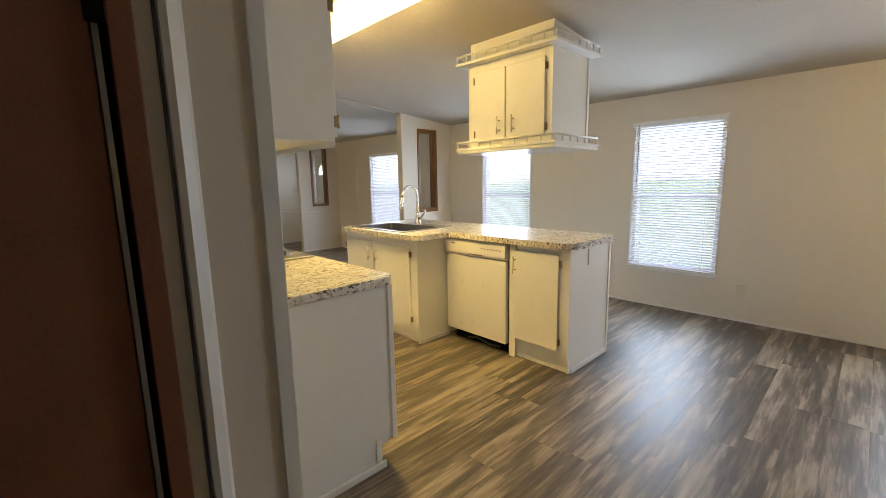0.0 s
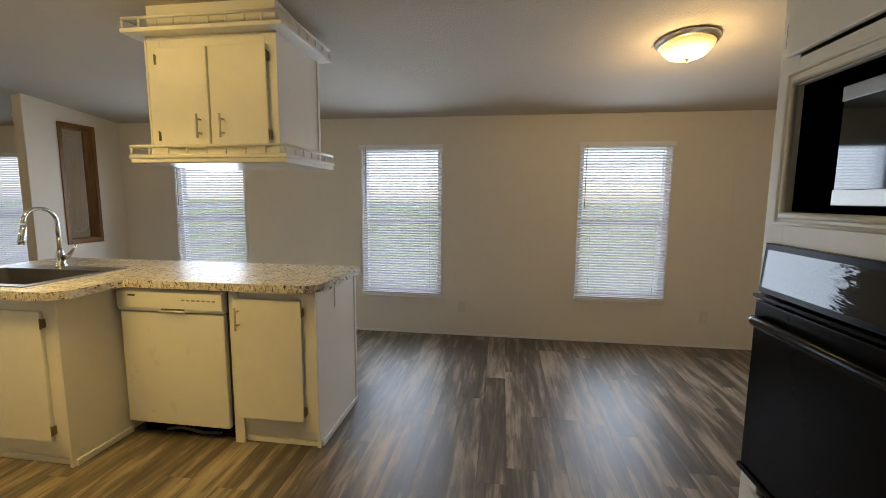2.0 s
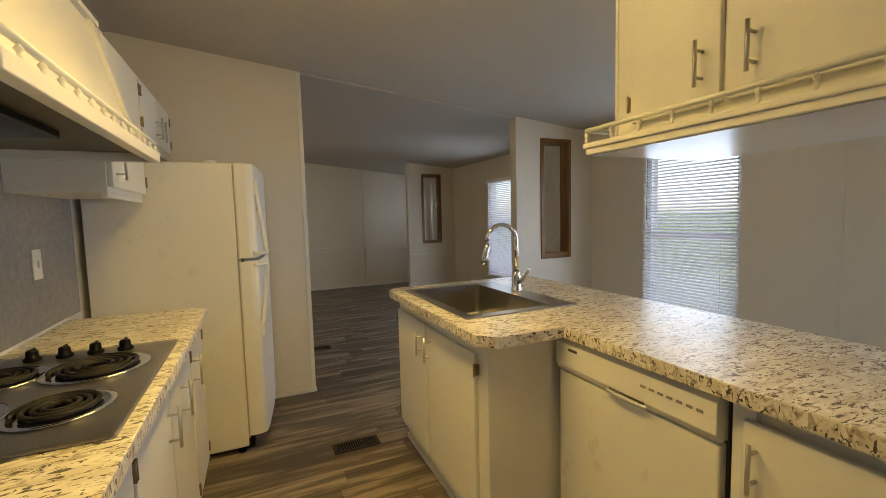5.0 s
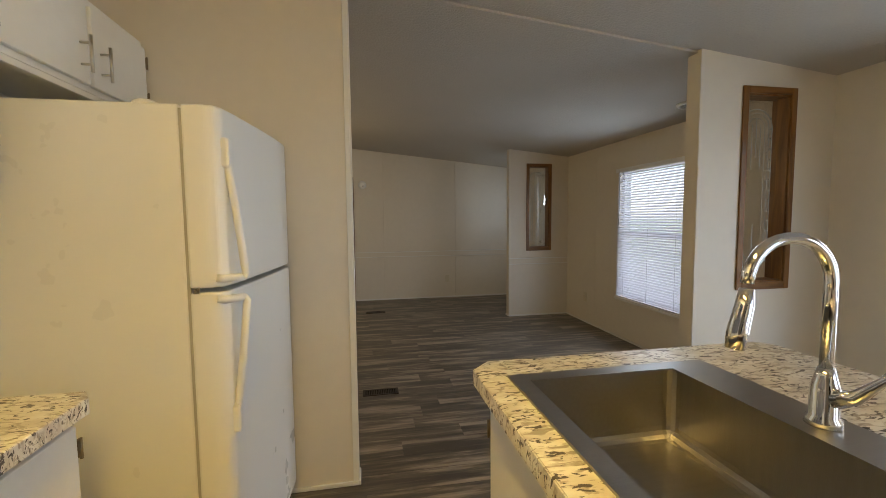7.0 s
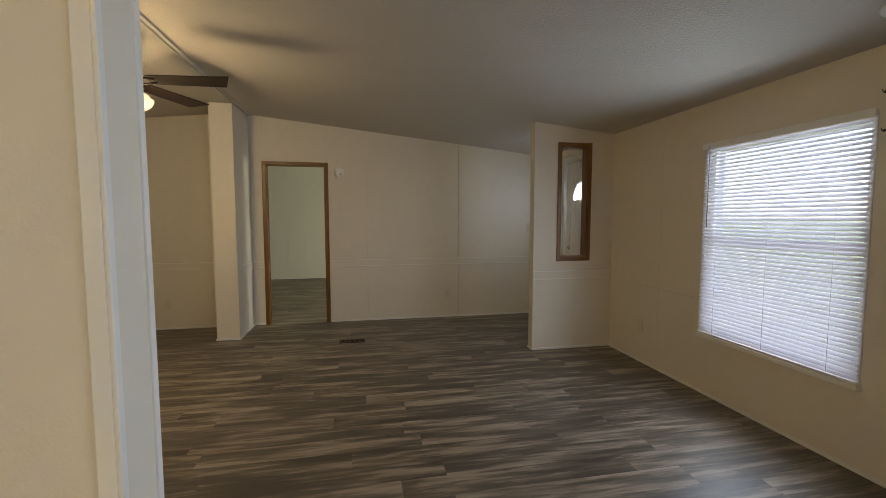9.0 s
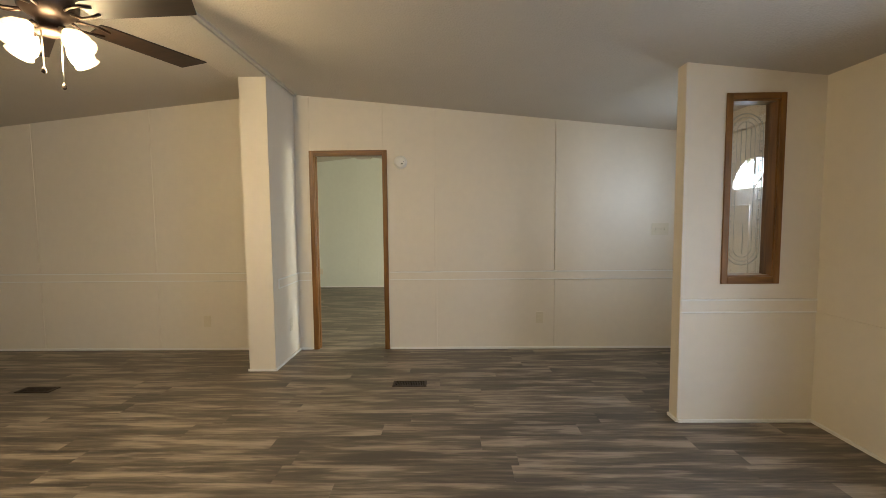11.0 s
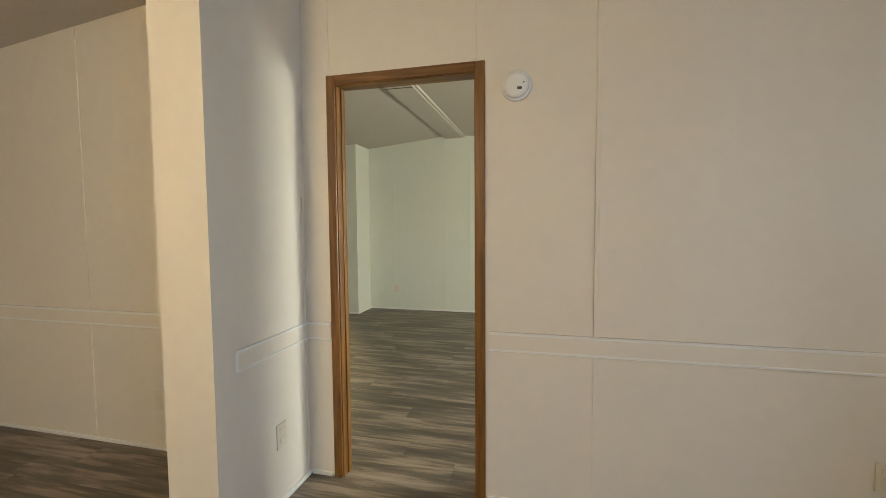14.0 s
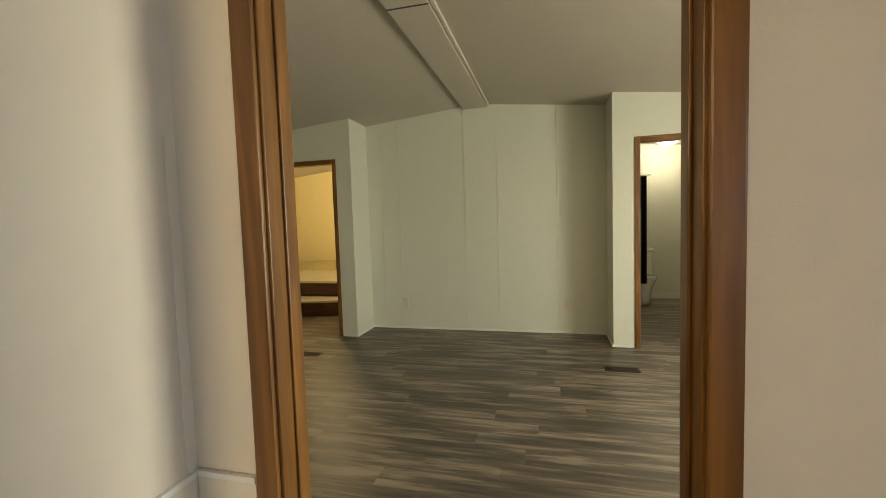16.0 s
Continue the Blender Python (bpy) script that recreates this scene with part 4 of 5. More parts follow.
part("corner_strip", box((2.626, 2.517, 1.588), (2.65, 2.529, 2.2), 0.002), CABINET, hang)
part("back_strip", box((3.1, 1.786, 1.588), (3.126, 1.797, 2.2), 0.002), CABINET, hang)
front(hang, 2.63, -1, 1.838, 2.156, 1.63, 2.14, (2.085, 1.675, 1.795), 1.832)
front(hang, 2.63, -1, 2.168, 2.452, 1.63, 2.14, (2.215, 1.675, 1.795), 2.458)
gallery(hang, [(3.145, 1.72), (2.56, 1.72), (2.56, 2.59), (2.8, 2.59)], 1.588, 0.05, 0.105)
gallery(hang, [(3.145, 1.725), (2.565, 1.725), (2.565, 2.59), (2.8, 2.59)], 2.222, 0.055, 0.1)

# base units along the back wall
XF = 1.19
UNITS = [(1.76, 2.13), (2.13, 2.58), (2.58, 3.02), (3.02, 3.47), (3.47, 3.86)]
for k, (y0, y1) in enumerate(UNITS):
    u = thing("base_cabinet", (0.93, (y0 + y1) / 2, 0), "white painted base cabinet under the cooktop worktop", "cabinet", "base cabinets along the back wall")
    part("body", boxes(((0.69, y0, 0.1), (XF, y1, 0.88)), ((0.69, y0, 0), (XF - 0.07, y1, 0.1))), CABINET, u)
    hy = y1 - 0.05 if k in (0, 2, 4) else y0 + 0.06
    if k == 4:
        hy = y0 + 0.05
    if k == 2:
        hy = y1 - 0.06
    if k == 3:
        hy = y0 + 0.18
    front(u, XF, 1, y0 + 0.012, y1 - 0.012, 0.135, 0.845, (hy, 0.64, 0.775), y0 + 0.006 if hy > (y0 + y1) / 2 else y1 - 0.006)
endp = thing("base_end_panel", (0.93, 1.75, 0), "white painted end panel closing the base cabinets", "panel")
part("panel", prism([(0.69, 0.0), (1.12, 0.0), (1.12, 0.13), (1.215, 0.13), (1.215, 0.88), (0.69, 0.88)], "y", 1.742, 1.758), CABINET, endp)
part("corner_strip", box((1.195, 1.734, 0.12), (1.222, 1.744, 0.88), 0.002), CABINET, endp)
part("toe_strip", box((1.1, 1.734, 0.0), (1.127, 1.744, 0.15), 0.002), CABINET, endp)
part("foot_trim", box((0.69, 1.728, 0), (1.15, 1.742, 0.035), 0.004), TRIM, endp)
wt = thing("worktop", (0.96, 2.8, 0.88), "speckled cream laminate worktop along the back wall", "worktop")
part("slab", prism([(0.682, 1.725), (1.2, 1.725), (1.245, 1.77), (1.25, 3.83), (1.22, 3.875), (0.682, 3.875)], "z", 0.88, 0.92, bevel=0.003), LAMINATE, wt)
part("back_bead", box((0.682, 1.74, 0.92), (0.692, 3.87, 0.932), 0.003), TRIM, wt, "white caulk bead")
tagged(part("backsplash", box((0.681, 1.745, 0.932), (0.687, 4.02, 1.6)), SPLASH), "mottled grey backsplash board behind the cooktop", "backsplash", kind="structure")
sw = thing("light_switch", (0.69, 3.62, 1.2), "white switch plate on the grey backsplash", "switch")
part("plate", box((0.687, 3.585, 1.14), (0.693, 3.655, 1.26), 0.002), WHITE_PLASTIC, sw)
part("toggle", box((0.693, 3.612, 1.185), (0.702, 3.628, 1.215), 0.002), WHITE_PLASTIC, sw)

# cooktop
ct = thing("cooktop", (0.96, 2.84, 0.92), "stainless electric cooktop with four coil burners", "cooktop")
part("plate", box((0.715, 2.46, 0.9205), (1.215, 3.215, 0.931), 0.005), STEEL, ct)
for x, y, r in ((1.06, 2.66, 0.085), (1.045, 2.965, 0.11), (0.835, 2.66, 0.11), (0.83, 2.965, 0.085)):
    bowl = part("drip_bowl", lathe([(r + 0.022, 0.004), (r + 0.02, 0.007), (r + 0.008, 0.006), (r * 0.7, 0.0015), (0.02, 0.0012), (0, 0.0012)], (x, y, 0.929), n=36), CHROME, ct, "chrome drip bowl")
    turns = 4.6 if r > 0.1 else 3.6
    pts = [(x + (0.018 + (r - 0.02) * t / (turns * 20)) * math.cos(t / 20 * 2 * math.pi), y + (0.018 + (r - 0.02) * t / (turns * 20)) * math.sin(t / 20 * 2 * math.pi), 0.94) for t in range(int(turns * 20) + 1)]
    part("coil", tube(pts, 0.0058, 7), COIL, bowl, "black spiral heating coil")
for x in (0.83, 0.91, 0.99, 1.07):
    kn = part("knob", lathe([(0.022, 0), (0.023, 0.008), (0.017, 0.012), (0.015, 0.03), (0.012, 0.033), (0, 0.033)], (x, 3.15, 0.931), n=20), BLACK, ct, "black control knob")
    part("grip", box((x - 0.004, 3.13, 0.945), (x + 0.004, 3.17, 0.968), 0.002), BLACK, kn)

# wall cabinets and range hood
UP = 0.985


def upper(y0, y1, z0, z1, doors, depth=UP):
    u = thing("wall_cabinet", (0.83, (y0 + y1) / 2, z0), "white painted wall cabinet above the back worktop", "cabinet", "wall cabinets above the back worktop")
    part("body", box((0.682, y0, z0), (depth, y1, z1), 0.002), CABINET, u)
    part("light_rail", box((depth - 0.02, y0, z0 - 0.02), (depth, y1, z0), 0.003), CABINET, u)
    n = len(doors)
    for k, hy in enumerate(doors):
        ya, yb = y0 + (y1 - y0) * k / n + 0.01, y0 + (y1 - y0) * (k + 1) / n - 0.01
        y = yb - 0.045 if hy > 0 else ya + 0.045
        front(u, depth, 1, ya, yb, z0 + 0.02, z1 - 0.03, (y, z0 + 0.05, z0 + 0.17), ya - 0.004 if hy > 0 else yb + 0.004)
    return u


upper(1.75, 2.29, 1.5, 2.1, [1])
upper(3.44, 3.98, 1.475, 2.1, [-1])
upper(4.0, 4.775, 1.78, 2.1, [1, -1])
hood = thing("range_hood", (0.93, 2.87, 1.59), "white wooden range hood with a spindle gallery over the cooktop", "range hood")
part("front_board", boxes(((1.13, 2.3, 1.588), (1.165, 3.43, 1.625)), ((0.682, 3.41, 1.588), (1.13, 3.43, 1.625)), ((0.682, 2.3, 1.588), (1.13, 2.32, 1.625)), bevel=0.003), CABINET, hood)
part("inner_top", box((0.682, 2.32, 1.622), (1.13, 3.41, 1.628)), HOOD_LINER, hood)
part("canopy", prism([(0.682, 1.628), (1.1, 1.628), (0.985, 2.08), (0.682, 2.08)], "y", 2.33, 3.4, bevel=0.003), CABINET, hood)
part("top_rail", box((0.682, 2.3, 2.08), (1.005, 3.43, 2.1), 0.003), CABINET, hood)
part("fan_grille", box((0.75, 2.5, 1.598), (1.0, 3.0, 1.62), 0.004), BLACK, hood, "black vent fan grille under the hood")
part("trim_batten", prism([(1.1, 1.63), (1.115, 1.63), (1.0, 2.08), (0.985, 2.08)], "y", 3.36, 3.4), CABINET, hood)
gallery(hood, [(1.15, 2.31), (1.15, 3.42), (1.0, 3.42)], 1.625, 0.045, 0.085)

# refrigerator
fg = thing("refrigerator", (1.15, 4.4, 0), "white top-freezer refrigerator with bowed door handles", "refrigerator")
part("body", box((0.712, 4.06, 0.04), (1.388, 4.745, 1.672), 0.006), APPLIANCE, fg)
part("gasket", box((1.388, 4.062, 0.09), (1.397, 4.735, 1.66)), SEAL, fg)
DOOR_PLAN = [(1.396, 4.055), (1.455, 4.056), (1.482, 4.064), (1.496, 4.085), (1.508, 4.15), (1.52, 4.25), (1.538, 4.4), (1.553, 4.56), (1.562, 4.7), (1.559, 4.738), (1.548, 4.748), (1.396, 4.748)]
fz = part("freezer_door", prism(DOOR_PLAN, "z", 1.138, 1.672, bevel=0.007), APPLIANCE, fg)
fd = part("fridge_door", prism(DOOR_PLAN, "z", 0.1, 1.124, bevel=0.007), APPLIANCE, fg)


def bow(parent, z_in, z_out):
    """Handle that leaves the door at z_in and swings out to its fixing at z_out."""
    b = bmesh.new()
    pts, radii = [(1.475, HY, z_in), (1.495, HY, z_in)], [0.014, 0.014]
    for k in range(1, 10):
        t = k / 9
        pts.append((1.497 + 0.046 * t ** 0.8, HY, z_in + (z_out - z_in) * t))
        radii.append(0.0125)
    pts += [(1.537, HY, z_out + (z_out - z_in) * 0.02), (1.475, HY, z_out + (z_out - z_in) * 0.02)]
    tube(pts, 0.0125, 10, b, radii=radii + [0.0125, 0.012])
    box((1.475, HY - 0.019, z_in - 0.045), (1.514, HY + 0.019, z_in + 0.045), 0.008, b)
    z = z_out + (z_out - z_in) * 0.02
    tube([(1.47, 4.06, z + 0.004), (1.49, 4.066, z), (1.506, 4.08, z), (1.537, HY, z)], 0.012, 10, b)
    return part("handle", b, APPLIANCE, parent, "white bowed plastic handle")


HY = 4.098
bow(fz, 1.54, 1.17)
bow(fd, 0.72, 1.092)
part("hinge_cap", prism([(1.36, 4.6), (1.47, 4.6), (1.47, 4.68), (1.36, 4.68)], "z", 1.672, 1.69, bevel=0.005), APPLIANCE, fg)
part("top_cap", lathe([(0.035, 0), (0.033, 0.014), (0.022, 0.02), (0, 0.021)], (1.28, 4.12, 1.672), n=16), APPLIANCE, fg)
part("kick_grille", box((1.36, 4.08, 0.02), (1.42, 4.73, 0.09), 0.004), BLACK, fg)
part("middle_hinge", box((1.405, 4.052, 1.12), (1.425, 4.075, 1.142), 0.003), CHROME, fg)
for y in (4.1, 4.7):
    for x in (0.85, 1.35):
        part("foot", lathe([(0.02, 0), (0.02, 0.015), (0.012, 0.02), (0.012, 0.042)], (x, y, 0), n=12), BLACK, fg)

# oven tower
tw = thing("oven_tower_cabinet", (1.7, -0.53, 0), "tall white cabinet housing a wall oven and a microwave niche", "cabinet")
YF, TX0, TX1 = -0.22, 1.3, 2.08
part("side_panel", boxes(((TX1 - 0.02, -0.86, 0), (TX1, YF - 0.02, ceil_z(TX1)))), CABINET, tw)
part("side_panel", boxes(((TX0, -0.86, 0), (TX0 + 0.02, YF - 0.02, ceil_z(TX1)))), CABINET, tw)
part("back_panel", box((TX0 + 0.02, -0.88, 0), (TX1 - 0.02, -0.86, ceil_z(TX1))), GASKET, tw)
part("face_frame", boxes(((TX1 - 0.09, YF - 0.02, 0.0), (TX1, YF, ceil_z(TX1))), ((TX0, YF - 0.02, 0.0), (TX0 + 0.09, YF, ceil_z(TX1))), ((TX0 + 0.09, YF - 0.02, 1.232), (TX1 - 0.09, YF, 1.335)),
                         ((TX0 + 0.09, YF - 0.02, 1.71), (TX1 - 0.09, YF, 1.79)), ((TX0 + 0.09, YF - 0.02, 0.42), (TX1 - 0.09, YF, 0.46)), ((TX0 + 0.09, YF - 0.02, 2.28), (TX1 - 0.09, YF, ceil_z(TX1))), bevel=0.001), CABINET, tw)
for lo, hi in (((TX0 + 0.02, -0.84, 1.325), (TX1 - 0.02, YF - 0.02, 1.335)), ((TX0 + 0.02, -0.84, 1.71), (TX1 - 0.02, YF - 0.02, 1.72)), ((TX0 + 0.02, -0.86, 1.335), (TX1 - 0.02, -0.84, 1.71)),
               ((TX1 - 0.024, -0.84, 1.336), (TX1 - 0.0205, YF - 0.021, 1.709))):
    part("niche_board", box(lo, hi), BLACK, tw, "dark niche lining board")
b = tube([(TX1 - 0.085, YF + 0.004, 1.325), (TX0 + 0.085, YF + 0.004, 1.325), (TX0 + 0.085, YF + 0.004, 1.722), (TX1 - 0.085, YF + 0.004, 1.722)], 0.012, 8, closed=True)
tube([(TX1 - 0.055, YF + 0.002, 1.3), (TX0 + 0.055, YF + 0.002, 1.3), (TX0 + 0.055, YF + 0.002, 1.75), (TX1 - 0.055, YF + 0.002, 1.75)], 0.008, 8, b, closed=True)
part("niche_moulding", b, CABINET, tw)
up = part("upper_door", box((TX0 + 0.05, YF, 1.8), (TX1 - 0.05, YF + 0.019, 2.26), 0.004), CABINET, tw)
part("hinge", tube([(TX1 - 0.045, YF + 0.01, 1.83), (TX1 - 0.045, YF + 0.01, 1.9)], 0.006, 8), HINGE, up)
part("lower_door", box((TX0 + 0.05, YF, 0.1), (TX1 - 0.05, YF + 0.019, 0.4), 0.004), CABINET, tw)

ov = thing("wall_oven", (1.69, -0.45, 0.46), "black glass wall oven built into the white tower", "oven")
OX0, OX1 = 1.345, 2.03
part("housing", box((TX0 + 0.095, -0.8, 0.465), (TX1 - 0.095, YF, 1.23)), BLACK, ov)
cpn = part("control_panel", prism([(YF, 1.075), (YF + 0.03, 1.075), (YF + 0.02, 1.235), (YF, 1.235)], "x", OX0, OX1, bevel=0.002), BLACK, ov)
gl = part("glass_strip", prism([(YF + 0.0295, 1.095), (YF + 0.0325, 1.095), (YF + 0.0235, 1.215), (YF + 0.0205, 1.215)], "x", OX0 + 0.02, OX1 - 0.02), RIPPLED, cpn, "glossy black control glass")
od = part("door", box((OX0, YF, 0.485), (OX1, YF + 0.035, 1.05), 0.005), BLACK, ov)
part("door_glass", box((OX0 + 0.03, YF + 0.035, 0.52), (OX1 - 0.03, YF + 0.039, 0.96), 0.001), BLACK, od)
part("handle", tube([(OX1 - 0.03, YF + 0.035, 0.985), (OX1 - 0.035, YF + 0.055, 0.99), (OX1 - 0.065, YF + 0.068, 0.992), (OX0 + 0.065, YF + 0.068, 0.992), (OX0 + 0.02, YF + 0.07, 0.99), (OX0 + 0.015, YF + 0.035, 0.985)], 0.015, 12), BLACK, od)
part("trim_lip", box((OX0 - 0.008, YF, 1.058), (OX1 + 0.008, YF + 0.042, 1.07), 0.003), BLACK, ov)
part("vent_lip", box((OX0 - 0.008, YF, 0.463), (OX1 + 0.008, YF + 0.042, 0.48), 0.003), BLACK, ov)

mw = thing("microwave", (1.66, -0.5, 1.335), "black microwave with stainless trim inside the niche", "microwave")
part("body", box((1.36, -0.72, 1.35), (1.87, -0.285, 1.68), 0.004), BLACK, mw)
mdoor = part("door", box((1.36, -0.285, 1.352), (1.87, -0.263, 1.678), 0.004), BLACK_GLOSS, mw)
part("trim_bar", box((1.36, -0.264, 1.635), (1.868, -0.259, 1.674), 0.002), STEEL, mdoor)
part("trim_bar", box((1.36, -0.264, 1.356), (1.868, -0.259, 1.4), 0.002), STEEL, mdoor)
for x in (1.4, 1.83):
    for y in (-0.65, -0.32):
        part("foot", lathe([(0.015, 0), (0.012, 0.015)], (x, y, 1.335), n=10), BLACK, mw)

# ---- lamps and small fittings ----
z = ceil_z(3.29)
dome = thing("ceiling_light", (3.29, -0.4, z), "lit frosted dome ceiling light with a nickel ring", "ceiling light")
tilt = Vector((-SLOPE, 0, -1)).normalized()
part("ring", lathe([(0.1, -0.005), (0.165, 0.0), (0.168, 0.012), (0.155, 0.03), (0.14, 0.034)], (3.29, -0.4, z), tilt, 36), NICKEL, dome)
part("glass_bowl", lathe([(0.145, 0.03), (0.135, 0.055), (0.105, 0.085), (0.06, 0.103), (0.015, 0.108), (0, 0.108)], (3.29, -0.4, z), tilt, 36), LAMP_GLASS, dome)
part("finial", lathe([(0.012, 0.106), (0.014, 0.114), (0.006, 0.12), (0.008, 0.127), (0, 0.133)], (3.29, -0.4, z), tilt, 14), NICKEL, dome)
bulb("dome_lamp", (3.25, -0.4, z - 0.24), DOME_WATTS, (1.0, 0.66, 0.27), 0.08)

fl = thing("fluorescent_light", (1.72, 2.68, 2.4), "lit fluorescent ceiling box with a wrapped diffuser", "ceiling light")
b = prism([(1.57, ceil_z(1.57)), (1.87, ceil_z(1.87)), (1.87, ceil_z(1.87) - 0.025), (1.57, ceil_z(1.57) - 0.025)], "y", 2.05, 3.3, bevel=0.003)
part("housing", b, WHITE_PLASTIC, fl)
zf = ceil_z(1.72) - 0.03
part("diffuser", prism([(1.585, ceil_z(1.585) - 0.025), (1.6, zf - 0.045), (1.84, zf - 0.06), (1.857, ceil_z(1.857) - 0.026)], "y", 2.07, 3.28, bevel=0.006), DIFFUSER, fl)
area_lamp("fluorescent_lamp", (1.72, 2.68, zf - 0.075), (1.72, 2.68, 0), 0.22, 1.15, FLUOR_WATTS, (1.0, 0.66, 0.17)).data.spread = radians(115)
for y in (2.35, 3.0):
    bulb("fluorescent_tube", (1.72, y, zf - 0.1), 0.52 * FLUOR_WATTS, (1.0, 0.67, 0.2), 0.07)

zr = ceil_z(4.38)
rc = thing("ceiling_register", (4.38, 5.57, zr), "round grey ceiling air register", "ceiling vent")
part("rim", lathe([(0.1, 0), (0.1, 0.008), (0.085, 0.016), (0.07, 0.012), (0.07, 0.0)], (4.38, 5.57, zr), tilt, 32), WHITE_PLASTIC, rc)
part("cone", lathe([(0.055, 0.004), (0.05, 0.014), (0.03, 0.02), (0, 0.021)], (4.38, 5.57, zr), tilt, 28), SPLASH, rc)

sd = thing("smoke_detector", (1.895, 9.62, 1.88), "white round smoke detector beside the doorway", "smoke detector")
part("base", lathe([(0.065, 0), (0.065, 0.012), (0.06, 0.018), (0, 0.018)], (1.895, 9.62, 1.88), (0, -1, 0), 32), WHITE_PLASTIC, sd)
part("cover", lathe([(0.056, 0.018), (0.052, 0.03), (0.04, 0.036), (0, 0.037)], (1.895, 9.62, 1.88), (0, -1, 0), 32), WHITE_PLASTIC, sd)
part("test_button", box((1.9, 9.58, 1.855), (1.92, 9.584, 1.867), 0.002), GASKET, sd)
part("indicator", lathe([(0.004, 0), (0, 0.002)], (1.928, 9.584, 1.885), (0, -1, 0), 8), GASKET, sd)


def plate(name, at, normal, w, h, material, label, category, sockets=2):
    """A cover plate on a wall, with its sockets or toggles."""
    p = thing(name, at, label, category)
    n = Vector(normal)
    side = Vector((abs(n.y), abs(n.x), 0))

    def slab(ds, dz, ws, hz, d0, d1):
        c = Vector(at) + side * ds + Vector((0, 0, dz))
        lo, hi = c - side * ws / 2 - Vector((0, 0, hz / 2)) + n * d0, c + side * ws / 2 + Vector((0, 0, hz / 2)) + n * d1
        return box([min(a, q) for a, q in zip(lo, hi)], [max(a, q) for a, q in zip(lo, hi)], 0.0015)
    part("plate", slab(0, 0, w, h, 0, 0.006), material, p)
    for k in range(sockets):
        if category == "outlet":
            part("socket", slab(0, 0.02 - 0.04 * k, 0.032, 0.028, 0.006, 0.008), material, p)
        else:
            part("toggle", slab((k - (sockets - 1) / 2) * 0.046, 0, 0.01, 0.024, 0.006, 0.016), material, p)
    return p


for at, n in (((W, 1.023, 0.292), (-1, 0, 0)), ((W, -1.236, 0.288), (-1, 0, 0)), ((W, 7.564, 0.325), (-1, 0, 0)), ((3.275, 9.62, 0.32), (0, -1, 0)), ((-0.105, 9.62, 0.295), (0, -1, 0)),
              ((-0.175, 13.69, 0.316), (0, -1, 0)), ((1.692, 13.69, 0.315), (0, -1, 0)), ((0.845, 9.38, 0.32), (1, 0, 0))):
    plate("wall_outlet", at, n, 0.07, 0.115, IVORY, "ivory duplex outlet plate low on the wall", "outlet")
plate("light_switch", (4.46, 9.62, 1.2), (0, -1, 0), 0.165, 0.115, IVORY, "ivory three-gang switch plate by the entry door", "switch", 3)


def register(x, y, label="brown metal floor register set in the planks"):
    r = thing("floor_register", (x, y, 0), label, "floor vent", "floor registers")
    part("frame", boxes(((x - 0.135, y - 0.055, 0), (x + 0.135, y - 0.042, 0.006)), ((x - 0.135, y + 0.042, 0), (x + 0.135, y + 0.055, 0.006)), ((x - 0.135, y - 0.042, 0), (x - 0.118, y + 0.042, 0.006)), ((x + 0.118, y - 0.042, 0), (x + 0.135, y + 0.042, 0.006)), bevel=0.001), VENT, r)
    part("backing", box((x - 0.118, y - 0.042, 0.0005), (x + 0.118, y + 0.042, 0.0015)), BLACK, r)
    for k in range(18):
        q = x - 0.112 + 0.0132 * k
        part("slat", box((q - 0.003, y - 0.042, 0.0015), (q + 0.003, y + 0.042, 0.005)), VENT, r)
    return r


for x, y in ((1.97, 3.865), (2.005, 5.9), (2.045, 8.7), (-0.87, 8.6), (2.07, 12.6), (-0.82, 12.58)):
    register(x, y)

# hooks left in the wall beside the living room window
for y, z in ((5.828, 1.925), (5.822, 1.74)):
    h = thing("curtain_hook", (W, y, z), "small dark metal curtain hook screwed in the wall", "hook", "curtain hooks by the window")
    part("plate", lathe([(0.007, 0), (0.007, 0.003), (0.003, 0.005), (0, 0.005)], (W, y, z), (-1, 0, 0), 12), BRONZE, h)
    part("hook", tube([(W - 0.004, y, z), (W - 0.016, y, z - 0.003), (W - 0.02, y, z + 0.005), (W - 0.019, y, z + 0.012)], 0.002, 8), BRONZE, h)

# ceiling fan
FX, FY = 0.66, 7.27
fan = thing("ceiling_fan", (FX, FY, 2.51), "dark bronze ceiling fan with walnut blades and lit glass shades", "ceiling fan")
part("canopy", lathe([(0.07, 0), (0.068, -0.02), (0.045, -0.05), (0.018, -0.06)], (FX, FY, 2.512), n=28), BRONZE, fan)
part("downrod", lathe([(0.012, 0), (0.012, -0.17)], (FX, FY, 2.46), n=12), BRONZE, fan)
part("motor_housing", lathe([(0.02, 2.31), (0.06, 2.305), (0.095, 2.28), (0.105, 2.24), (0.1, 2.205), (0.07, 2.18), (0.045, 2.165), (0.045, 2.14), (0.055, 2.13), (0.05, 2.11), (0.0, 2.105)], (FX, FY, 0), n=32), BRONZE, fan)
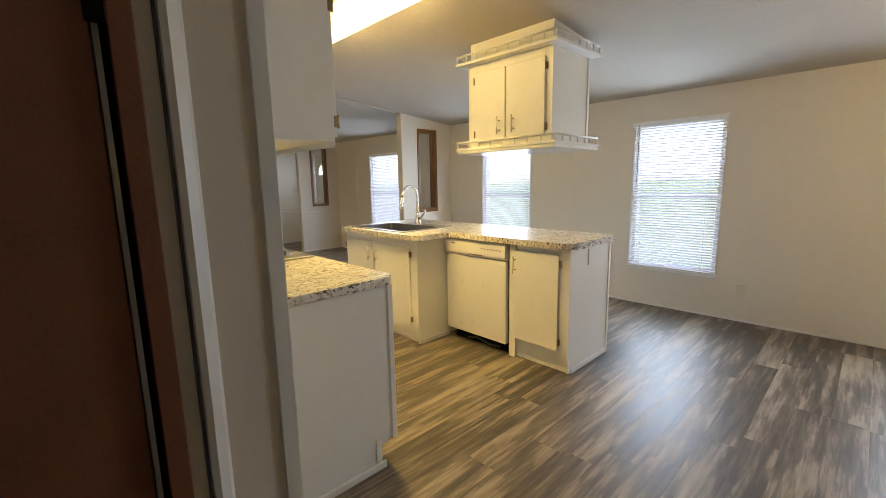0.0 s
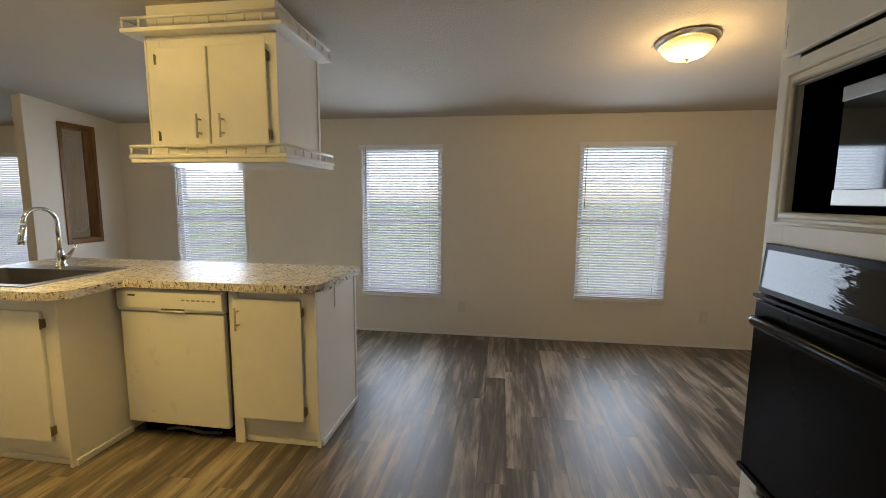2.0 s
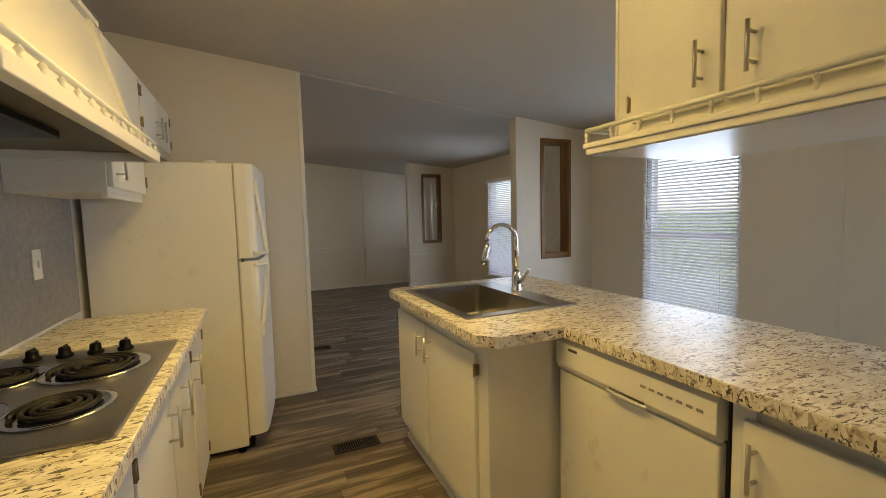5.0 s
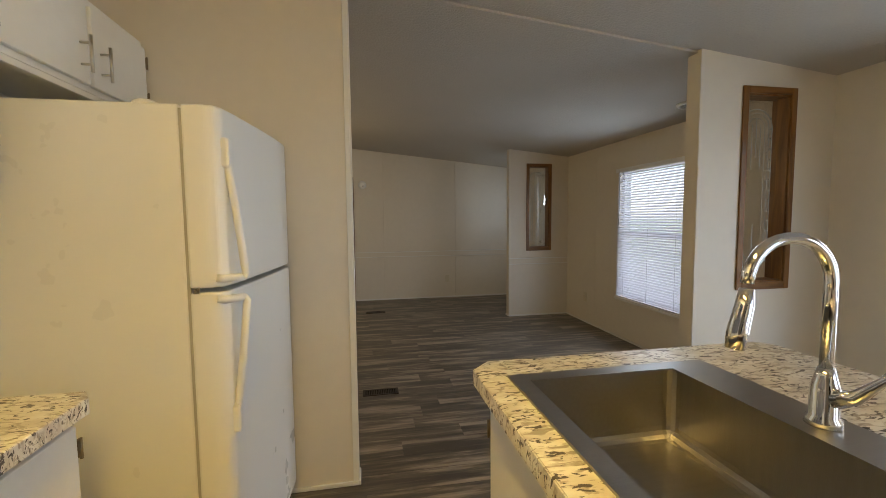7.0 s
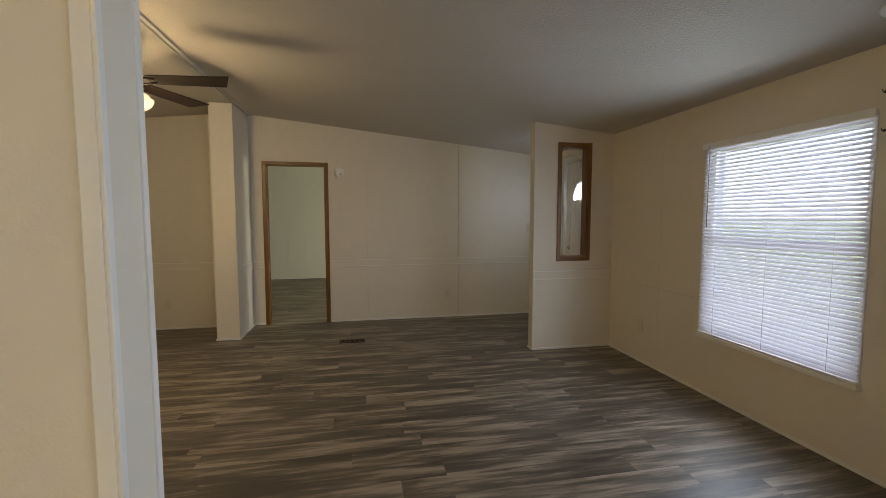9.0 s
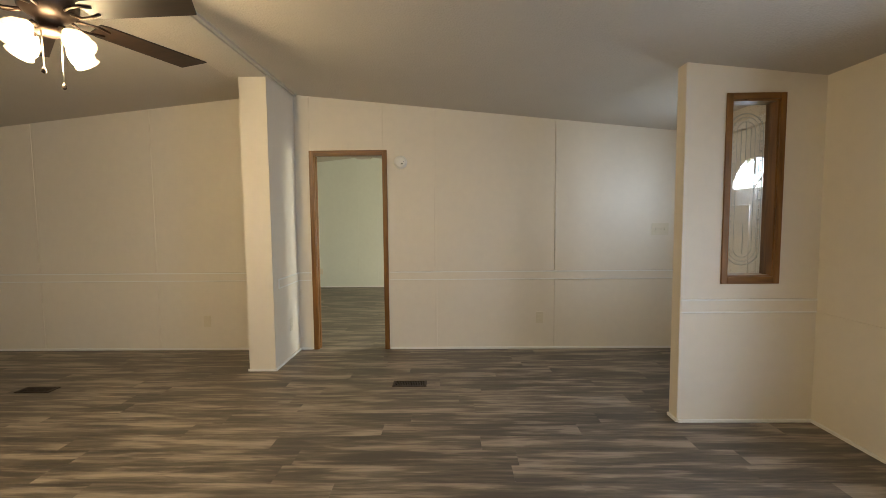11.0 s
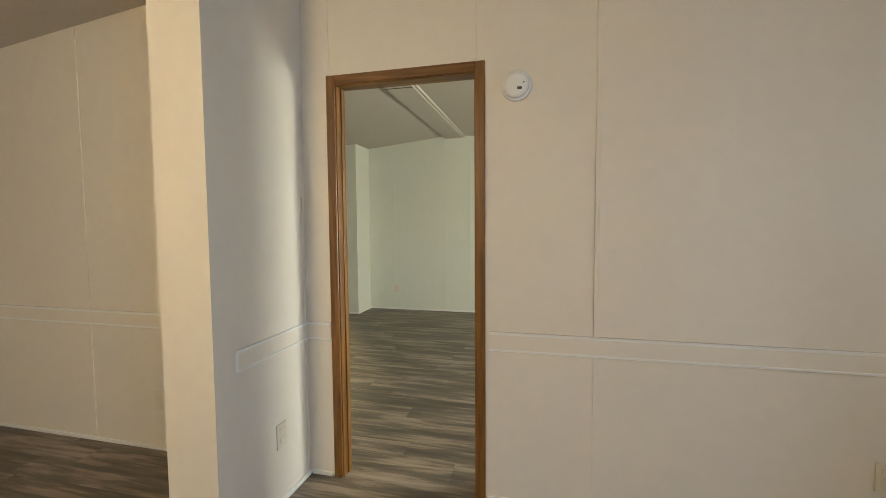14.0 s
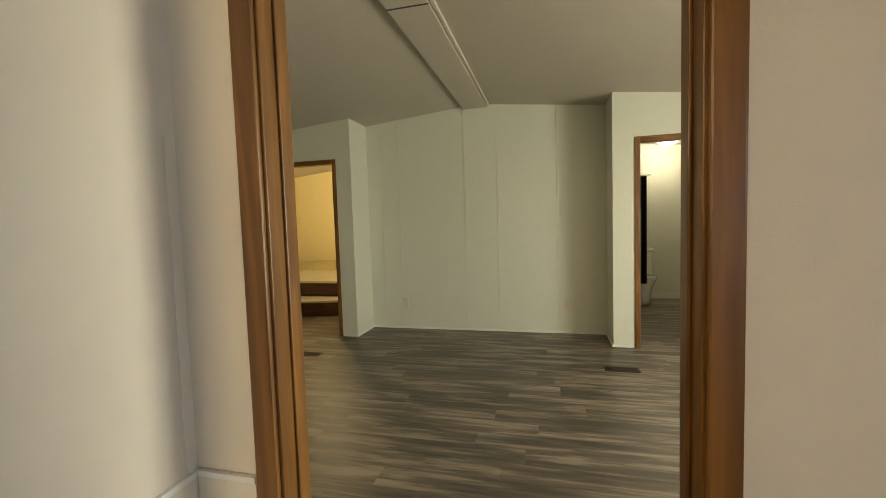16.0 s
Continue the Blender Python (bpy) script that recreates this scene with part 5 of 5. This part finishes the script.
for k in range(5):
    a = radians(-5 + 72 * k)
    m = Matrix.Translation((FX, FY, 2.2)) @ Matrix.Rotation(a, 4, "Z") @ Matrix.Rotation(radians(-12), 4, "X")
    b = prism([(0.17, -0.045), (0.2, -0.055), (0.69, -0.065), (0.63, 0.065), (0.2, 0.055), (0.17, 0.045)], "z", -0.004, 0.004, bevel=0.002)
    b.transform(m)
    bl = part("blade", b, DARK_WOOD, fan)
    b = bmesh.new()
    for s in (-1, 1):
        tube([(0.09, s * 0.012, -0.004), (0.13, s * 0.032, -0.012), (0.17, s * 0.035, -0.008), (0.22, s * 0.02, -0.007)], 0.006, 8, b)
    b.transform(m)
    part("blade_iron", b, BRONZE, bl)
for k in range(4):
    a = radians(-7 + 90 * k)
    d = Vector((math.cos(a), math.sin(a), 0))
    p0 = Vector((FX, FY, 2.125)) + d * 0.04
    p1 = p0 + d * 0.045 + Vector((0, 0, -0.01))
    arm = part("lamp_arm", tube([p0, p0 + d * 0.03 + Vector((0, 0, 0.006)), p1], 0.011, 10), BRONZE, fan)
    axis = (d * 0.7 + Vector((0, 0, -0.7))).normalized()
    part("shade", lathe([(0.02, 0), (0.027, 0.012), (0.045, 0.043), (0.051, 0.073), (0.046, 0.095), (0.052, 0.108), (0.049, 0.108), (0.043, 0.093), (0.018, 0.018), (0.0, 0.018)], p1, axis, 24), SHADE_GLASS, arm, "lit frosted tulip glass shade")
for dx, dy, zl in ((0.02, 0.03, 1.885), (0.005, -0.045, 1.93)):
    part("pull_chain", tube([(FX + dx, FY + dy, 2.13), (FX + dx, FY + dy, zl + 0.02)], 0.0025, 6), NICKEL, fan)
    part("chain_fob", lathe([(0.003, 0.03), (0.008, 0.018), (0.009, 0.006), (0.0, 0)], (FX + dx, FY + dy, zl), n=10), BRONZE, fan)
bulb("fan_lamp", (FX, FY, 2.0), FAN_WATTS, (1.0, 0.76, 0.42), 0.13)

# ---- rooms past the far doors ----
tub = thing("garden_tub", (-1.9, 15.2, 0), "cream garden tub on a brown stepped platform", "bathtub")
part("platform", box((-2.9, 14.55, 0), (-1.1, 15.88, 0.41), 0.006), CARPET_BROWN, tub)
part("deck", box((-2.92, 14.52, 0.41), (-1.08, 15.89, 0.45), 0.01), TUB, tub)
part("step", prism([(-2.9, 14.55)] + [(-2.0 + 0.9 * math.cos(radians(a)), 14.55 + 0.42 * math.sin(radians(a))) for a in range(180, 361, 15)], "z", 0, 0.19), CARPET_BROWN, tub)
part("step_tread", prism([(-2.9, 14.54)] + [(-2.0 + 0.92 * math.cos(radians(a)), 14.55 + 0.44 * math.sin(radians(a))) for a in range(180, 361, 15)], "z", 0.19, 0.215), TUB, tub)
ledge = thing("wall_ledge", (-2.6, 15.88, 0.62), "narrow wall ledge above the tub", "shelf")
part("board", box((-3.0, 15.86, 0.62), (-2.0, 15.9, 0.64), 0.003), IVORY, ledge)
part("bracket", box((-2.04, 15.88, 0.55), (-2.02, 15.9, 0.62)), HINGE, ledge)
zb = ceil_z(-1.9)
# fixture and lamp added out of view to brighten the tub room
tl = thing("ceiling_light", (-1.9, 14.7, zb), "small unseen dome light added to brighten the tub room", "ceiling light")
part("base", lathe([(0.1, 0), (0.1, 0.02), (0.08, 0.025)], (-1.9, 14.7, zb), (0, 0, -1), 24), WHITE_PLASTIC, tl)
part("glass_bowl", lathe([(0.11, 0.02), (0.1, 0.05), (0.06, 0.08), (0, 0.09)], (-1.9, 14.7, zb), (0, 0, -1), 24), BATH_GLASS, tl)
bulb("tub_room_fill_light", (-1.9, 14.7, zb - 0.16), 9, (1.0, 0.76, 0.36), 0.08)
zb = ceil_z(2.99)
bl = thing("ceiling_light", (3.12, 15.45, zb), "lit frosted dome light in the bathroom", "ceiling light")
part("base", lathe([(0.13, 0), (0.13, 0.02), (0.1, 0.025)], (3.12, 15.45, zb), (0, 0, -1), 24), WHITE_PLASTIC, bl)
part("glass_bowl", lathe([(0.14, 0.02), (0.13, 0.055), (0.08, 0.085), (0, 0.095)], (3.12, 15.45, zb), (0, 0, -1), 24), BATH_GLASS, bl)
bulb("bathroom_lamp", (3.12, 15.45, zb - 0.17), 3.2, (1.0, 0.88, 0.62), 0.09)
wc = thing("toilet", (2.8, 15.65, 0), "white porcelain toilet against the bathroom wall", "toilet")
part("tank", box((2.56, 15.66, 0.36), (2.98, 15.86, 0.74), 0.03, seg=4), PORCELAIN, wc)
part("tank_lid", box((2.545, 15.645, 0.74), (2.995, 15.87, 0.775), 0.012), PORCELAIN, wc)
b = lathe([(0.13, 0), (0.12, 0.12), (0.15, 0.25), (0.2, 0.36), (0.205, 0.385), (0, 0.385)], (2.77, 15.45, 0), n=28)
part("bowl", b, PORCELAIN, wc)
part("seat", lathe([(0.2, 0.387), (0.205, 0.4), (0.19, 0.41), (0, 0.41)], (2.77, 15.45, 0), n=28), PORCELAIN, wc)
cu = thing("shower_curtain", (2.72, 15.0, 0.35), "black shower curtain hanging in the bathroom", "curtain")
n = 24
pts = [(2.62 + 0.14 * k / n, 15.0 + 0.02 * math.sin(k * 1.9)) for k in range(n + 1)]
part("cloth", prism(pts + [(x, y + 0.004) for x, y in pts[::-1]], "z", 0.36, 1.78), CURTAIN, cu)
part("rod", tube([(2.3, 15.0, 1.795), (2.8, 15.0, 1.795)], 0.01, 10), NICKEL, cu)

# ---- floor planks ----
PW, PL, GAP = 0.152, 1.22, 0.00025
near = box((GAP, GAP, -0.006), (PL - GAP, PW - GAP, 0.0))
me = bpy.data.meshes.new("plank")
near.to_mesh(me)
near.free()
me.materials.append(PLANK)
verts, faces = [], []
rng = random.Random(4)
y = SOUTH
while y < NORTH:
    x = LEFT - rng.uniform(0.05, PL - 0.05)
    while x < W:
        x0, x1 = max(x, LEFT), min(x + PL, W)
        if x >= LEFT and x + PL <= W + 0.1 and -0.1 < x + PL / 2 < 4.1 and 0.3 < y < 9.5:
            p = new("plank", me)
            p.location = (x, y, 0)
            p.parent = floor
        elif x1 - x0 > 0.02:
            k = len(verts)
            a, c, d, e = x0 + GAP, x1 - GAP, y + GAP, min(y + PW, NORTH) - GAP
            verts += [(a, d, -0.006), (c, d, -0.006), (c, e, -0.006), (a, e, -0.006), (a, d, 0), (c, d, 0), (c, e, 0), (a, e, 0)]
            faces += [[k + i for i in f] for f in ((4, 5, 6, 7), (0, 1, 5, 4), (1, 2, 6, 5), (2, 3, 7, 6), (3, 0, 4, 7))]
        x += PL
    y += PW
me2 = bpy.data.meshes.new("far_planks")
me2.from_pydata(verts, [], faces)
me2.materials.append(PLANK_FAR)
far = new("far_planks", me2)
far.parent = floor
tagged(far, "grey-brown vinyl planks of the outer floor", kind="stuff")
